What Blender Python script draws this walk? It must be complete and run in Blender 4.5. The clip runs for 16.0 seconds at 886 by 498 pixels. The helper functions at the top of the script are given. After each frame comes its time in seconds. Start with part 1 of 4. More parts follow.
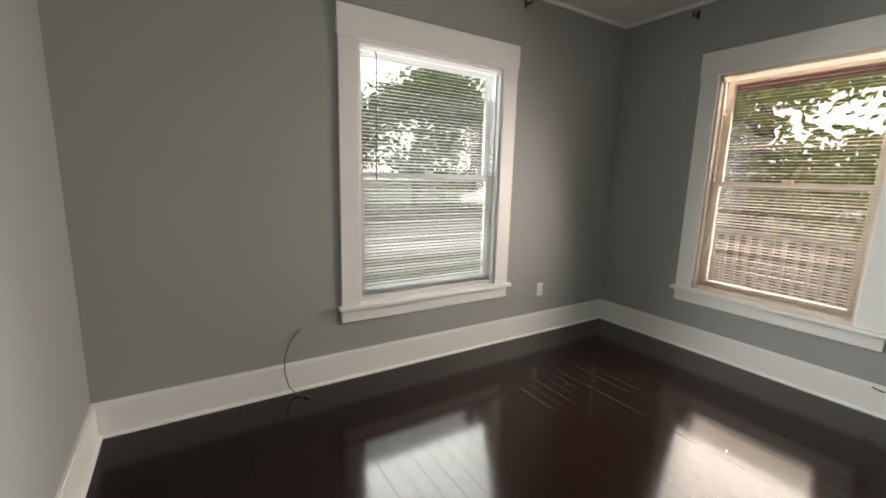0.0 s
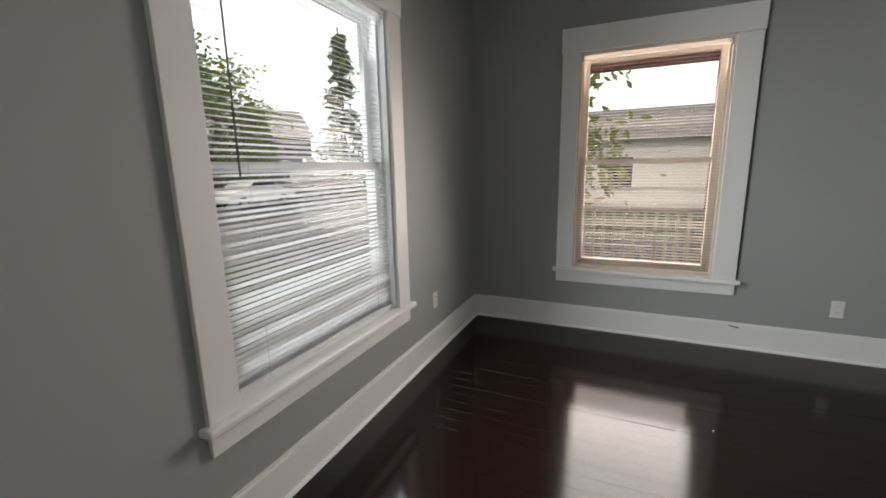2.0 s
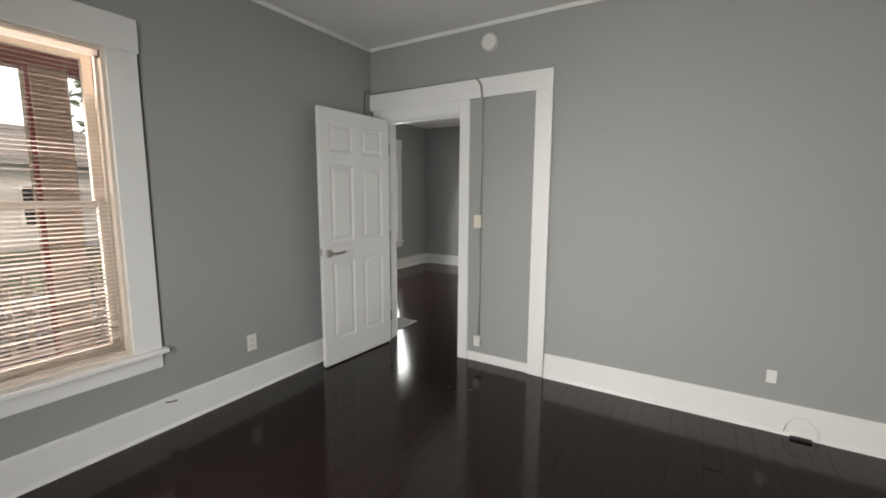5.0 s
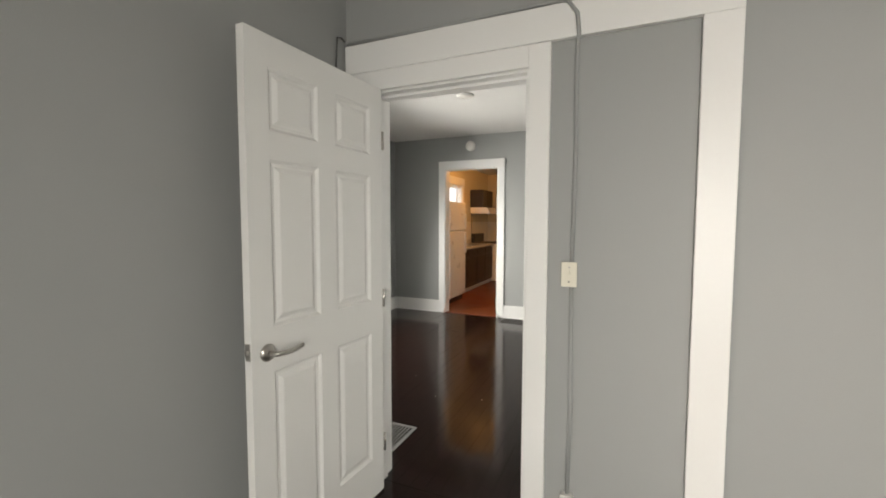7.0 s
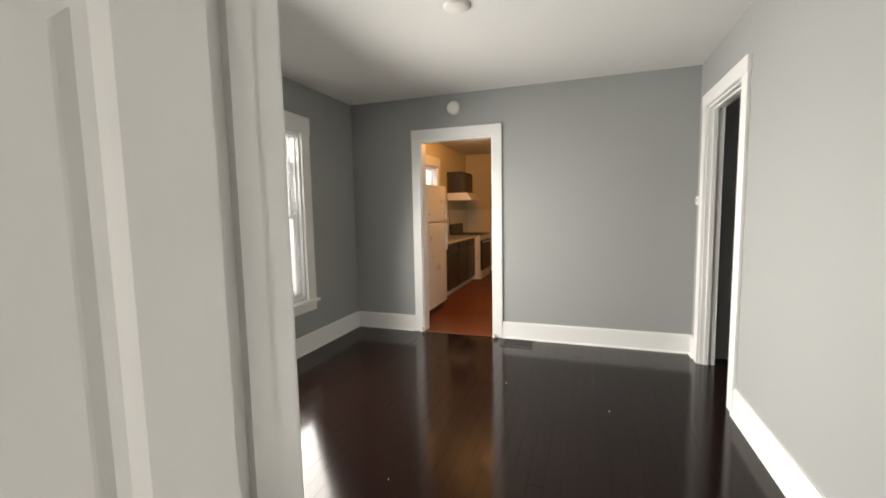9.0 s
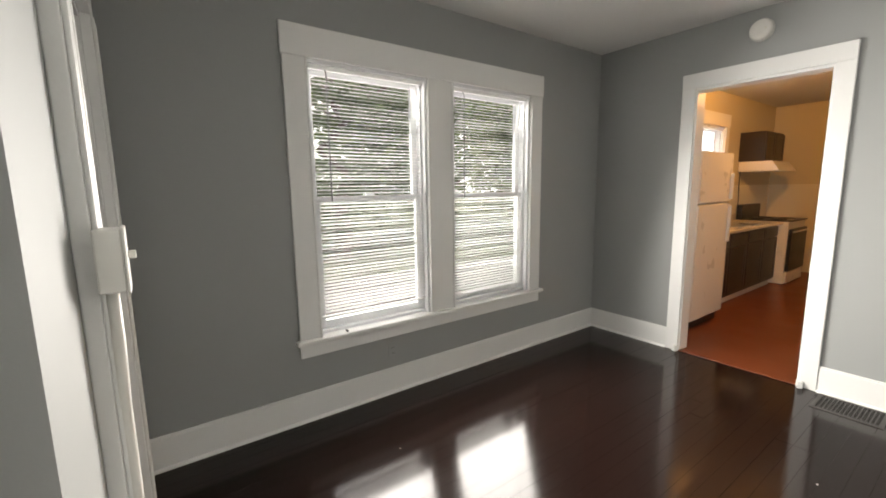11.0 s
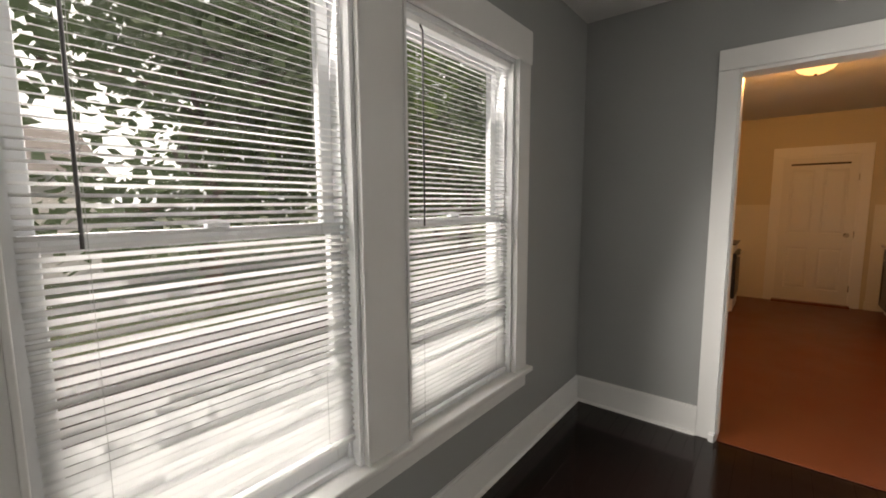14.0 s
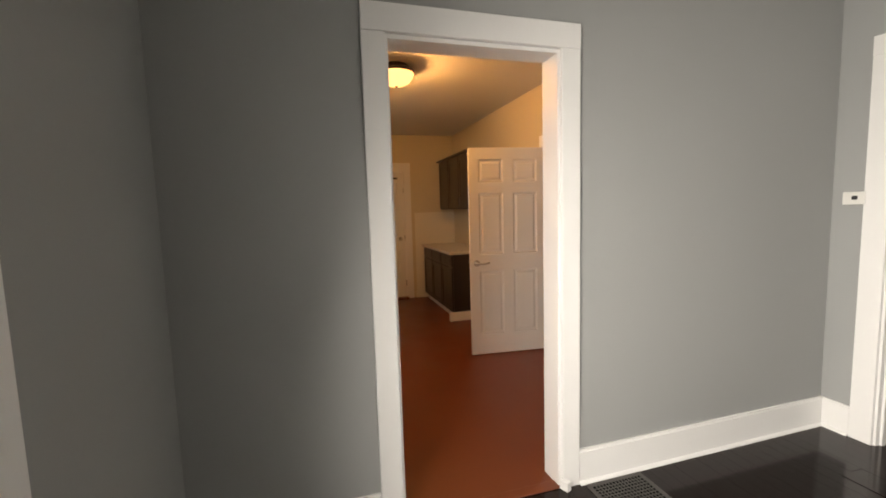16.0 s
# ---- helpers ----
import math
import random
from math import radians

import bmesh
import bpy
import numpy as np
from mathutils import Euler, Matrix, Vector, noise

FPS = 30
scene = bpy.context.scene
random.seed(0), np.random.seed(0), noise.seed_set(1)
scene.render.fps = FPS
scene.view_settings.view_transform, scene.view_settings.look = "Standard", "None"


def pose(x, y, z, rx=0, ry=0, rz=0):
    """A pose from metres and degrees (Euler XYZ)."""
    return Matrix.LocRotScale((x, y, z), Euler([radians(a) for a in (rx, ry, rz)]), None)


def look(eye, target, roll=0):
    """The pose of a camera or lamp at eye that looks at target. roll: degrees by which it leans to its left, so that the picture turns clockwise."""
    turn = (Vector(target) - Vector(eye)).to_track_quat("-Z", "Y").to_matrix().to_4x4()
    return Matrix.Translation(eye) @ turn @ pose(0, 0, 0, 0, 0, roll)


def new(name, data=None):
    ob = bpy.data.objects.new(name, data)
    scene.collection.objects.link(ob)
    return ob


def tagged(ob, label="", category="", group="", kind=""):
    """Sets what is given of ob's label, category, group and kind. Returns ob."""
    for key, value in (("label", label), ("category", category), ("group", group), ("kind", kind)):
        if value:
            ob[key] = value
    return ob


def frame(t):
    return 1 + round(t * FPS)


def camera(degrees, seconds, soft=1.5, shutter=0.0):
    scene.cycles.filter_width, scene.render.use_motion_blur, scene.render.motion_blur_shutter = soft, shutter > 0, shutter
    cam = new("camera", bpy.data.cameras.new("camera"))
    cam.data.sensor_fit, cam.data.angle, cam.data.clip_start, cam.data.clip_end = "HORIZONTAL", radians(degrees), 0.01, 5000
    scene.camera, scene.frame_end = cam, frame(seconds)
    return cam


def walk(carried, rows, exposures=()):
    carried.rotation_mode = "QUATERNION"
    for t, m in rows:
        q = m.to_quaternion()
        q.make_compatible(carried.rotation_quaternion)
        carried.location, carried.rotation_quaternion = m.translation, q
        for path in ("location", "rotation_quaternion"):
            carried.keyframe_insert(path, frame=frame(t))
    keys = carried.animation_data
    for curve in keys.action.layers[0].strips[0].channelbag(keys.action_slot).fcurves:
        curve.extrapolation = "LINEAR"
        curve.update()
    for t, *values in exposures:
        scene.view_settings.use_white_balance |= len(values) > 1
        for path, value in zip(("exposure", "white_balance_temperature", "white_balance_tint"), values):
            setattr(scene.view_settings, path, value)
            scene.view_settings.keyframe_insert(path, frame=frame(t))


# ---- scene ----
cam = camera(94.0, 16.0, 1.8)
PATH = [
    (0, (3.42, 2.495, 1.335), (2.371, 0.828, 0.988), 1.5),
    (0.5, (3.467, 2.138, 1.317), (2.089, 0.736, 0.95), 1.3),
    (1, (3.462, 1.807, 1.318), (1.967, 0.529, 0.956), 0.7),
    (1.5, (3.447, 1.472, 1.305), (1.787, 0.411, 0.959), -0.1),
    (2, (3.395, 1.22, 1.316), (1.606, 0.414, 0.928), -1.2),
    (2.5, (3.323, 0.935, 1.328), (1.412, 0.499, 0.929), -1.2),
    (3, (3.307, 0.821, 1.398), (1.359, 0.879, 0.945), -1.7),
    (3.5, (3.273, 0.72, 1.414), (1.436, 1.357, 0.948), -0.6),
    (4, (3.106, 0.659, 1.414), (1.479, 1.743, 0.994), 0.0),
    (4.5, (2.873, 0.675, 1.403), (1.542, 2.13, 1.073), 0.1),
    (5, (2.604, 0.811, 1.391), (1.576, 2.507, 1.129), 0.3),
    (5.2, (2.497, 0.87, 1.404), (1.542, 2.61, 1.162), 1.2),
    (7.3, (1.186, 2.231, 1.388), (0.426, 4.076, 1.267), -0.4),
    (7.5, (1.107, 2.364, 1.391), (0.384, 4.223, 1.249), -0.9),
    (8, (0.91, 2.755, 1.364), (0.272, 4.642, 1.188), -1.8),
    (8.2, (0.837, 2.894, 1.372), (0.239, 4.794, 1.193), -1.7),
    (10.3, (0.419, 4.058, 1.452), (-0.807, 5.615, 1.177), -0.3),
    (10.5, (0.41, 4.092, 1.449), (-0.957, 5.523, 1.162), -0.5),
    (11, (0.405, 4.165, 1.449), (-1.197, 5.325, 1.154), -0.8),
    (11.5, (0.332, 4.251, 1.439), (-1.342, 5.308, 1.156), -1.5),
    (12, (0.09, 4.333, 1.431), (-1.622, 5.339, 1.189), -1.9),
    (12.5, (-0.142, 4.442, 1.434), (-1.875, 5.422, 1.238), -1.9),
    (13, (-0.432, 4.607, 1.455), (-2.164, 5.585, 1.252), -1.5),
    (13.5, (-0.718, 4.757, 1.462), (-2.31, 5.948, 1.24), -0.7),
    (14, (-0.978, 4.935, 1.464), (-2.231, 6.478, 1.245), -0.3),
    (14.5, (-1.174, 5.205, 1.47), (-2.022, 7.005, 1.277), -0.9),
    (15, (-1.329, 5.459, 1.459), (-1.681, 7.419, 1.277), -1.8),
    (15.5, (-1.464, 5.764, 1.483), (-1.222, 7.741, 1.299), -2.2),
    (16, (-1.497, 6.076, 1.467), (-0.937, 7.986, 1.275), -1.7),
]
walk(cam, [(t, look(eye, target, roll)) for t, eye, target, roll in PATH],
     exposures=[(0.0, 0.6, 7200, 9), (0.5, 0.57, 7200, 9), (2.0, 0.2, 6700, 10), (3.5, 0.38, 7100, 11), (5.0, 0.5, 7000, 11), (7.5, 0.75, 7500, 12), (8.0, 0.7, 7500, 13), (10.5, 1.05, 7500, 13), (12.5, 1.08, 7400, 14), (14.5, 0.3, 7700, 15), (16.0, 0.6, 7900, 15)])
KITCHEN_WATTS = 38

# ---- world, sun and lamps ----
world = bpy.data.worlds.new("sky")
scene.world = world
world.use_nodes = True
_n = world.node_tree.nodes
_sky = _n.new("ShaderNodeTexSky")
_sky.sky_type = "NISHITA"
_sky.sun_disc = False
_sky.sun_elevation = radians(52)
_sky.sun_rotation = radians(60)
_sky.air_density, _sky.dust_density, _sky.ozone_density = 1.0, 7.0, 1.0
_n["Background"].inputs[1].default_value = 0.15
world.node_tree.links.new(_sky.outputs[0], _n["Background"].inputs[0])

sun = new("sun", bpy.data.lights.new("sun", "SUN"))
sun.data.energy = 0.7
sun.data.angle = radians(11)
sun.data.color = (1.0, 0.95, 0.86)
sun.matrix_world = look((30, 17, 45), (0, 0, 0))


def sky_panel(name, eye, target, w, h, watts, color=(0.93, 0.97, 1.0)):
    """Adds an area lamp at one window to stand in for its soft skylight."""
    lamp = bpy.data.lights.new(name, "AREA")
    lamp.shape, lamp.size, lamp.size_y = "RECTANGLE", w, h
    lamp.energy, lamp.color, lamp.spread = watts, color, radians(140)
    ob = new(name, lamp)
    ob.matrix_world = look(eye, target)
    return ob


# added fill lamps on the room side of the blinds
sky_panel("sky_fill_street_window", (1.93, 0.16, 1.30), (1.93, 1.16, 1.02), 1.05, 1.20, 26)
sky_panel("sky_fill_porch_window", (0.16, 1.315, 1.30), (1.16, 1.315, 1.02), 0.90, 1.20, 16.0, (1.0, 0.94, 0.91))
sky_panel("sky_fill_side_window", (-1.92, 5.42, 1.34), (-0.92, 5.42, 1.08), 0.78, 1.20, 30)
sky_panel("sky_fill_side_window_pair", (-1.92, 6.47, 1.34), (-0.92, 6.47, 1.08), 0.78, 1.20, 30)
# more added lamps, outside the blinds, brightening the slats in the sky's place
sky_panel("sky_fill_street_outside", (1.93, -0.21, 1.32), (1.93, 1.0, 1.10), 1.1, 1.6, 15)
sky_panel("sky_fill_porch_outside", (-0.21, 1.315, 1.32), (1.0, 1.315, 1.10), 0.95, 1.6, 20, (1.0, 0.86, 0.80))
sky_panel("sky_fill_side_outside", (-2.29, 5.945, 1.35), (-1.0, 5.945, 1.12), 1.9, 1.6, 32)
sky_panel("sky_fill_kitchen_outside", (-2.29, 10.425, 1.80), (-1.0, 10.425, 1.5), 0.8, 0.95, 8)


# ---- materials ----
def material(name, color, rough=0.5, metal=0.0, vary=0.12, scale=6.0, fine=60.0, bump=0.1, second=None, spec=0.5, coat=0.0, stretch=(1, 1, 1), rough_vary=0.1, piece=0.0):
    m = bpy.data.materials.new(name)
    m.use_nodes = True
    nt = m.node_tree
    b = nt.nodes["Principled BSDF"]
    b.inputs["Roughness"].default_value = rough
    b.inputs["Metallic"].default_value = metal
    b.inputs["Specular IOR Level"].default_value = spec
    b.inputs["Coat Weight"].default_value = coat
    b.inputs["Coat Roughness"].default_value = 0.12
    tc = nt.nodes.new("ShaderNodeTexCoord")
    mp = nt.nodes.new("ShaderNodeMapping")
    mp.inputs["Scale"].default_value = stretch
    nt.links.new(tc.outputs["Object"], mp.inputs[0])
    big = nt.nodes.new("ShaderNodeTexNoise")
    big.inputs["Scale"].default_value, big.inputs["Detail"].default_value = scale, 5
    small = nt.nodes.new("ShaderNodeTexNoise")
    small.inputs["Scale"].default_value, small.inputs["Detail"].default_value = fine, 4
    for nd in (big, small):
        nt.links.new(mp.outputs[0], nd.inputs["Vector"])
    mix = nt.nodes.new("ShaderNodeMix")
    mix.data_type = "RGBA"
    dark = second or tuple(c * (1 - vary) for c in color)
    lite = color if second else tuple(min(1, c * (1 + vary)) for c in color)
    mix.inputs[6].default_value = (*dark, 1)
    mix.inputs[7].default_value = (*lite, 1)
    add = nt.nodes.new("ShaderNodeMath")
    add.operation = "MULTIPLY_ADD"
    add.inputs[1].default_value = 0.4
    nt.links.new(small.outputs[0], add.inputs[0])
    half = nt.nodes.new("ShaderNodeMath")
    half.operation = "MULTIPLY"
    half.inputs[1].default_value = 0.6
    nt.links.new(big.outputs[0], half.inputs[0])
    nt.links.new(half.outputs[0], add.inputs[2])
    fac = add
    if piece:
        oi = nt.nodes.new("ShaderNodeObjectInfo")
        fac = nt.nodes.new("ShaderNodeMath")
        fac.operation = "MULTIPLY_ADD"
        fac.inputs[1].default_value = piece
        nt.links.new(oi.outputs["Random"], fac.inputs[0])
        nt.links.new(add.outputs[0], fac.inputs[2])
    nt.links.new(fac.outputs[0], mix.inputs[0])
    nt.links.new(mix.outputs[2], b.inputs["Base Color"])
    if rough_vary:
        rr = nt.nodes.new("ShaderNodeMapRange")
        rr.inputs[3].default_value = max(0.02, rough - rough_vary)
        rr.inputs[4].default_value = min(1, rough + rough_vary)
        nt.links.new(big.outputs[0], rr.inputs[0])
        nt.links.new(rr.outputs[0], b.inputs["Roughness"])
    if bump:
        bp = nt.nodes.new("ShaderNodeBump")
        bp.inputs["Strength"].default_value, bp.inputs["Distance"].default_value = bump, 0.01
        nt.links.new(add.outputs[0], bp.inputs["Height"])
        nt.links.new(bp.outputs[0], b.inputs["Normal"])
    return m


def glass_material():
    m = bpy.data.materials.new("window_glass")
    m.use_nodes = True
    nt = m.node_tree
    nt.nodes.remove(nt.nodes["Principled BSDF"])
    tr = nt.nodes.new("ShaderNodeBsdfTransparent")
    gl = nt.nodes.new("ShaderNodeBsdfGlossy")
    gl.inputs["Roughness"].default_value = 0.02
    mx = nt.nodes.new("ShaderNodeMixShader")
    mx.inputs[0].default_value = 0.05
    nt.links.new(tr.outputs[0], mx.inputs[1])
    nt.links.new(gl.outputs[0], mx.inputs[2])
    nt.links.new(mx.outputs[0], nt.nodes["Material Output"].inputs[0])
    return m


def sheer_material(name, color, share):
    """Thin plastic that lets part of the light through."""
    m = material(name, color, 0.45, vary=0.03, bump=0.0)
    nt = m.node_tree
    tl = nt.nodes.new("ShaderNodeBsdfTranslucent")
    tl.inputs[0].default_value = (*color, 1)
    mx = nt.nodes.new("ShaderNodeMixShader")
    mx.inputs[0].default_value = share
    nt.links.new(nt.nodes["Principled BSDF"].outputs[0], mx.inputs[1])
    nt.links.new(tl.outputs[0], mx.inputs[2])
    nt.links.new(mx.outputs[0], nt.nodes["Material Output"].inputs[0])
    return m


def glow_material(name, color, strength):
    m = bpy.data.materials.new(name)
    m.use_nodes = True
    b = m.node_tree.nodes["Principled BSDF"]
    b.inputs["Base Color"].default_value = (*color, 1)
    b.inputs["Emission Color"].default_value = (*color, 1)
    b.inputs["Emission Strength"].default_value = strength
    return m


WALL = material("grey_wall_paint", (0.335, 0.345, 0.338), 0.6, vary=0.05, scale=1.6, fine=220, bump=0.06, spec=0.35)
CEIL = material("white_ceiling_paint", (0.72, 0.715, 0.70), 0.8, vary=0.03, scale=2, fine=120, bump=0.25, spec=0.2)
TRIM = material("white_trim_paint", (0.80, 0.80, 0.785), 0.38, vary=0.025, scale=5, fine=90, bump=0.06)
DOORM = material("white_door_paint", (0.74, 0.74, 0.72), 0.42, vary=0.02, scale=4, fine=160, bump=0.05, stretch=(1, 1, 0.15))
FLOOR = material("dark_stained_floorboards", (0.014, 0.0062, 0.0046), 0.13, vary=0.5, scale=2.2, fine=30, bump=0.045, spec=0.3, stretch=(1, 0.12, 1), rough_vary=0.07, piece=0.12, second=(0.005, 0.0026, 0.0023))
# near-black base that shows between the boards
GAP = material("dark_floor_joint", (0.006, 0.004, 0.003), 0.6, bump=0)
KFLOOR = material("red_brown_kitchen_floor", (0.15, 0.036, 0.014), 0.36, vary=0.2, scale=3, fine=50, bump=0.04)
CREAM = material("cream_kitchen_paint", (0.62, 0.55, 0.40), 0.6, vary=0.03, bump=0.05)
SPLASH = material("pale_wall_panel", (0.74, 0.70, 0.60), 0.35, vary=0.02, bump=0.03)
VINYL = material("white_vinyl_sash", (0.82, 0.83, 0.84), 0.3, vary=0.02, bump=0.02)
PEACHSASH = material("cream_painted_sash", (0.74, 0.66, 0.56), 0.4, vary=0.04, bump=0.05)
SLAT = sheer_material("white_blind_slat", (0.86, 0.86, 0.85), 0.5)
# slat copy with the porch's warm light put into its colour
SLAT_PORCH = sheer_material("porch_tinted_slat", (0.84, 0.80, 0.76), 0.65)
GLASS = glass_material()
CORD = material("blind_cord", (0.55, 0.55, 0.53), 0.7, bump=0)
WAND = material("smoky_plastic_wand", (0.16, 0.16, 0.16), 0.25, bump=0)
NICKEL = material("brushed_nickel", (0.50, 0.48, 0.45), 0.28, 1.0, vary=0.06, bump=0.03)
BRACKET = material("dark_bronze", (0.06, 0.045, 0.035), 0.4, 0.8, vary=0.1, bump=0.05)
PLASTIC = material("white_plastic", (0.76, 0.75, 0.71), 0.35, vary=0.02, bump=0)
IVORY = material("ivory_plastic", (0.72, 0.69, 0.58), 0.35, vary=0.02, bump=0)
BLACK = material("black_plastic", (0.015, 0.015, 0.016), 0.35, bump=0)
CABLE = material("grey_cable", (0.09, 0.09, 0.088), 0.5, bump=0)
# matte black that paints the darkness inside a register's holes
DUCT_SHADE = material("duct_shade_black", (0.004, 0.004, 0.004), 0.95, bump=0, spec=0.0)
REGISTER = material("dark_metal_grille", (0.07, 0.066, 0.062), 0.6, 0.0, bump=0.05)
DARKWOOD = material("espresso_cabinet_wood", (0.030, 0.020, 0.016), 0.35, vary=0.3, scale=4, fine=60, stretch=(1, 1, 0.1), bump=0.06)
COUNTER = material("pale_laminate_worktop", (0.55, 0.50, 0.42), 0.3, vary=0.12, scale=40, fine=200, bump=0.02)
FRIDGEM = material("white_fridge_enamel", (0.76, 0.74, 0.70), 0.3, vary=0.02, fine=300, bump=0.05)
STEEL = material("stainless_steel", (0.5, 0.5, 0.5), 0.3, 1.0, vary=0.05, bump=0.02)
FROST = glow_material("lit_frosted_bowl", (1.0, 0.55, 0.20), 1.6)
# one dark grey over the whole front door
FRONTDOOR = material("dark_grey_front_door", (0.035, 0.034, 0.033), 0.4, vary=0.1, bump=0.05)
PEACH = material("peach_porch_paint", (0.74, 0.54, 0.40), 0.55, vary=0.06, bump=0.05)
RED = material("red_porch_beam_paint", (0.42, 0.07, 0.05), 0.5, vary=0.1, bump=0.05)
PORCHFLOOR = material("mauve_grey_porch_boards", (0.36, 0.31, 0.31), 0.5, vary=0.12, scale=3, fine=60, bump=0.08)
SIDING = material("cream_siding", (0.62, 0.55, 0.46), 0.6, vary=0.06, bump=0.05)
HOUSEWHITE = material("white_siding", (0.70, 0.70, 0.68), 0.6, vary=0.05, bump=0.05)
HOUSEDARK = material("charcoal_siding", (0.07, 0.075, 0.08), 0.6, vary=0.1, bump=0.05)
ROOF = material("grey_shingles", (0.20, 0.19, 0.18), 0.85, vary=0.2, scale=8, bump=0.3)
ASPHALT = material("asphalt", (0.055, 0.055, 0.057), 0.85, vary=0.2, scale=4, fine=200, bump=0.3)
DRIVE = material("weathered_driveway", (0.085, 0.080, 0.077), 0.85, vary=0.15, scale=2, fine=120, bump=0.25)
CONCRETE = material("pale_concrete", (0.17, 0.165, 0.158), 0.8, vary=0.1, scale=3, fine=80, bump=0.2)
GRASS = material("lawn_grass", (0.105, 0.125, 0.06), 0.9, scale=3, fine=90, bump=0.5, second=(0.06, 0.08, 0.035))
LEAF = sheer_material("green_leaves", (0.12, 0.19, 0.04), 0.4)
LEAFY = sheer_material("yellow_green_leaves", (0.25, 0.29, 0.045), 0.4)
LEAFD = sheer_material("deep_green_leaves", (0.10, 0.15, 0.065), 0.35)
BARK = material("tree_bark", (0.10, 0.075, 0.055), 0.9, vary=0.3, scale=6, fine=40, bump=0.6)
CARWHITE = material("white_car_paint", (0.75, 0.76, 0.77), 0.15, vary=0.01, bump=0, coat=0.6)
CARGLASS = material("dark_car_glass", (0.02, 0.022, 0.025), 0.05, bump=0)
RUBBER = material("tyre_rubber", (0.02, 0.02, 0.02), 0.8, bump=0.1)


# ---- mesh helpers ----
def box(bm, x0, x1, y0, y1, z0, z1, bevel=0.0):
    vs = [bm.verts.new((x, y, z)) for x in (x0, x1) for y in (y0, y1) for z in (z0, z1)]
    fs = [bm.faces.new([vs[i] for i in q]) for q in ((0, 1, 3, 2), (4, 6, 7, 5), (0, 4, 5, 1), (2, 3, 7, 6), (0, 2, 6, 4), (1, 5, 7, 3))]
    if bevel:
        es = list({e for f in fs for e in f.edges})
        bmesh.ops.bevel(bm, geom=es, offset=bevel, segments=2, profile=0.5, affect="EDGES")
    return bm


def boxes(*dims, bevel=0.0):
    bm = bmesh.new()
    for d in dims:
        box(bm, *d, bevel=bevel)
    return bm


def tube(bm, pts, r, n=8):
    """A round bar along points."""
    pts = [Vector(p) for p in pts]
    rings = []
    for i, p in enumerate(pts):
        d = (pts[min(i + 1, len(pts) - 1)] - pts[max(i - 1, 0)]).normalized()
        a = d.orthogonal().normalized() if i == 0 else (side - d * side.dot(d)).normalized()
        side = a
        b = d.cross(a)
        rings.append([bm.verts.new(p + r * (math.cos(k * 2 * math.pi / n) * a + math.sin(k * 2 * math.pi / n) * b)) for k in range(n)])
    for r0, r1 in zip(rings, rings[1:]):
        for k in range(n):
            f = bm.faces.new((r0[k], r0[(k + 1) % n], r1[(k + 1) % n], r1[k]))
            f.smooth = True
    bm.faces.new(rings[0][::-1])
    bm.faces.new(rings[-1])
    return bm


def lathe(bm, profile, n=28, at=(0, 0, 0), turn=None):
    """A turned shape from (radius, height) pairs about z."""
    turn = turn or Matrix.Identity(3)
    rings = []
    for r, h in profile:
        if r < 1e-5:
            rings.append([bm.verts.new(Vector(at) + turn @ Vector((0, 0, h)))])
        else:
            rings.append([bm.verts.new(Vector(at) + turn @ Vector((r * math.cos(k * 2 * math.pi / n), r * math.sin(k * 2 * math.pi / n), h))) for k in range(n)])
    for r0, r1 in zip(rings, rings[1:]):
        for k in range(n):
            q = [r0[k % len(r0)], r0[(k + 1) % len(r0)], r1[(k + 1) % len(r1)], r1[k % len(r1)]]
            q = [v for i, v in enumerate(q) if v not in q[:i]]
            if len(q) > 2:
                bm.faces.new(q).smooth = True
    return bm


def mesh_of(name, bm, mat):
    bmesh.ops.recalc_face_normals(bm, faces=bm.faces)
    me = bpy.data.meshes.new(name)
    bm.to_mesh(me)
    bm.free()
    me.materials.append(mat)
    return me


def part(name, bm, mat, parent=None, label=""):
    ob = new(name, mesh_of(name, bm, mat))
    if parent:
        ob.parent = parent
    return tagged(ob, label)


def thing(name, m, label, category, group="", kind=""):
    ob = new(name)
    ob.empty_display_size = 0.1
    ob.matrix_world = m
    return tagged(ob, label, category, group, kind)


def single(name, bm, mat, m, label, category, group="", kind=""):
    ob = part(name, bm, mat)
    ob.matrix_world = m
    return tagged(ob, label, category, group, kind)


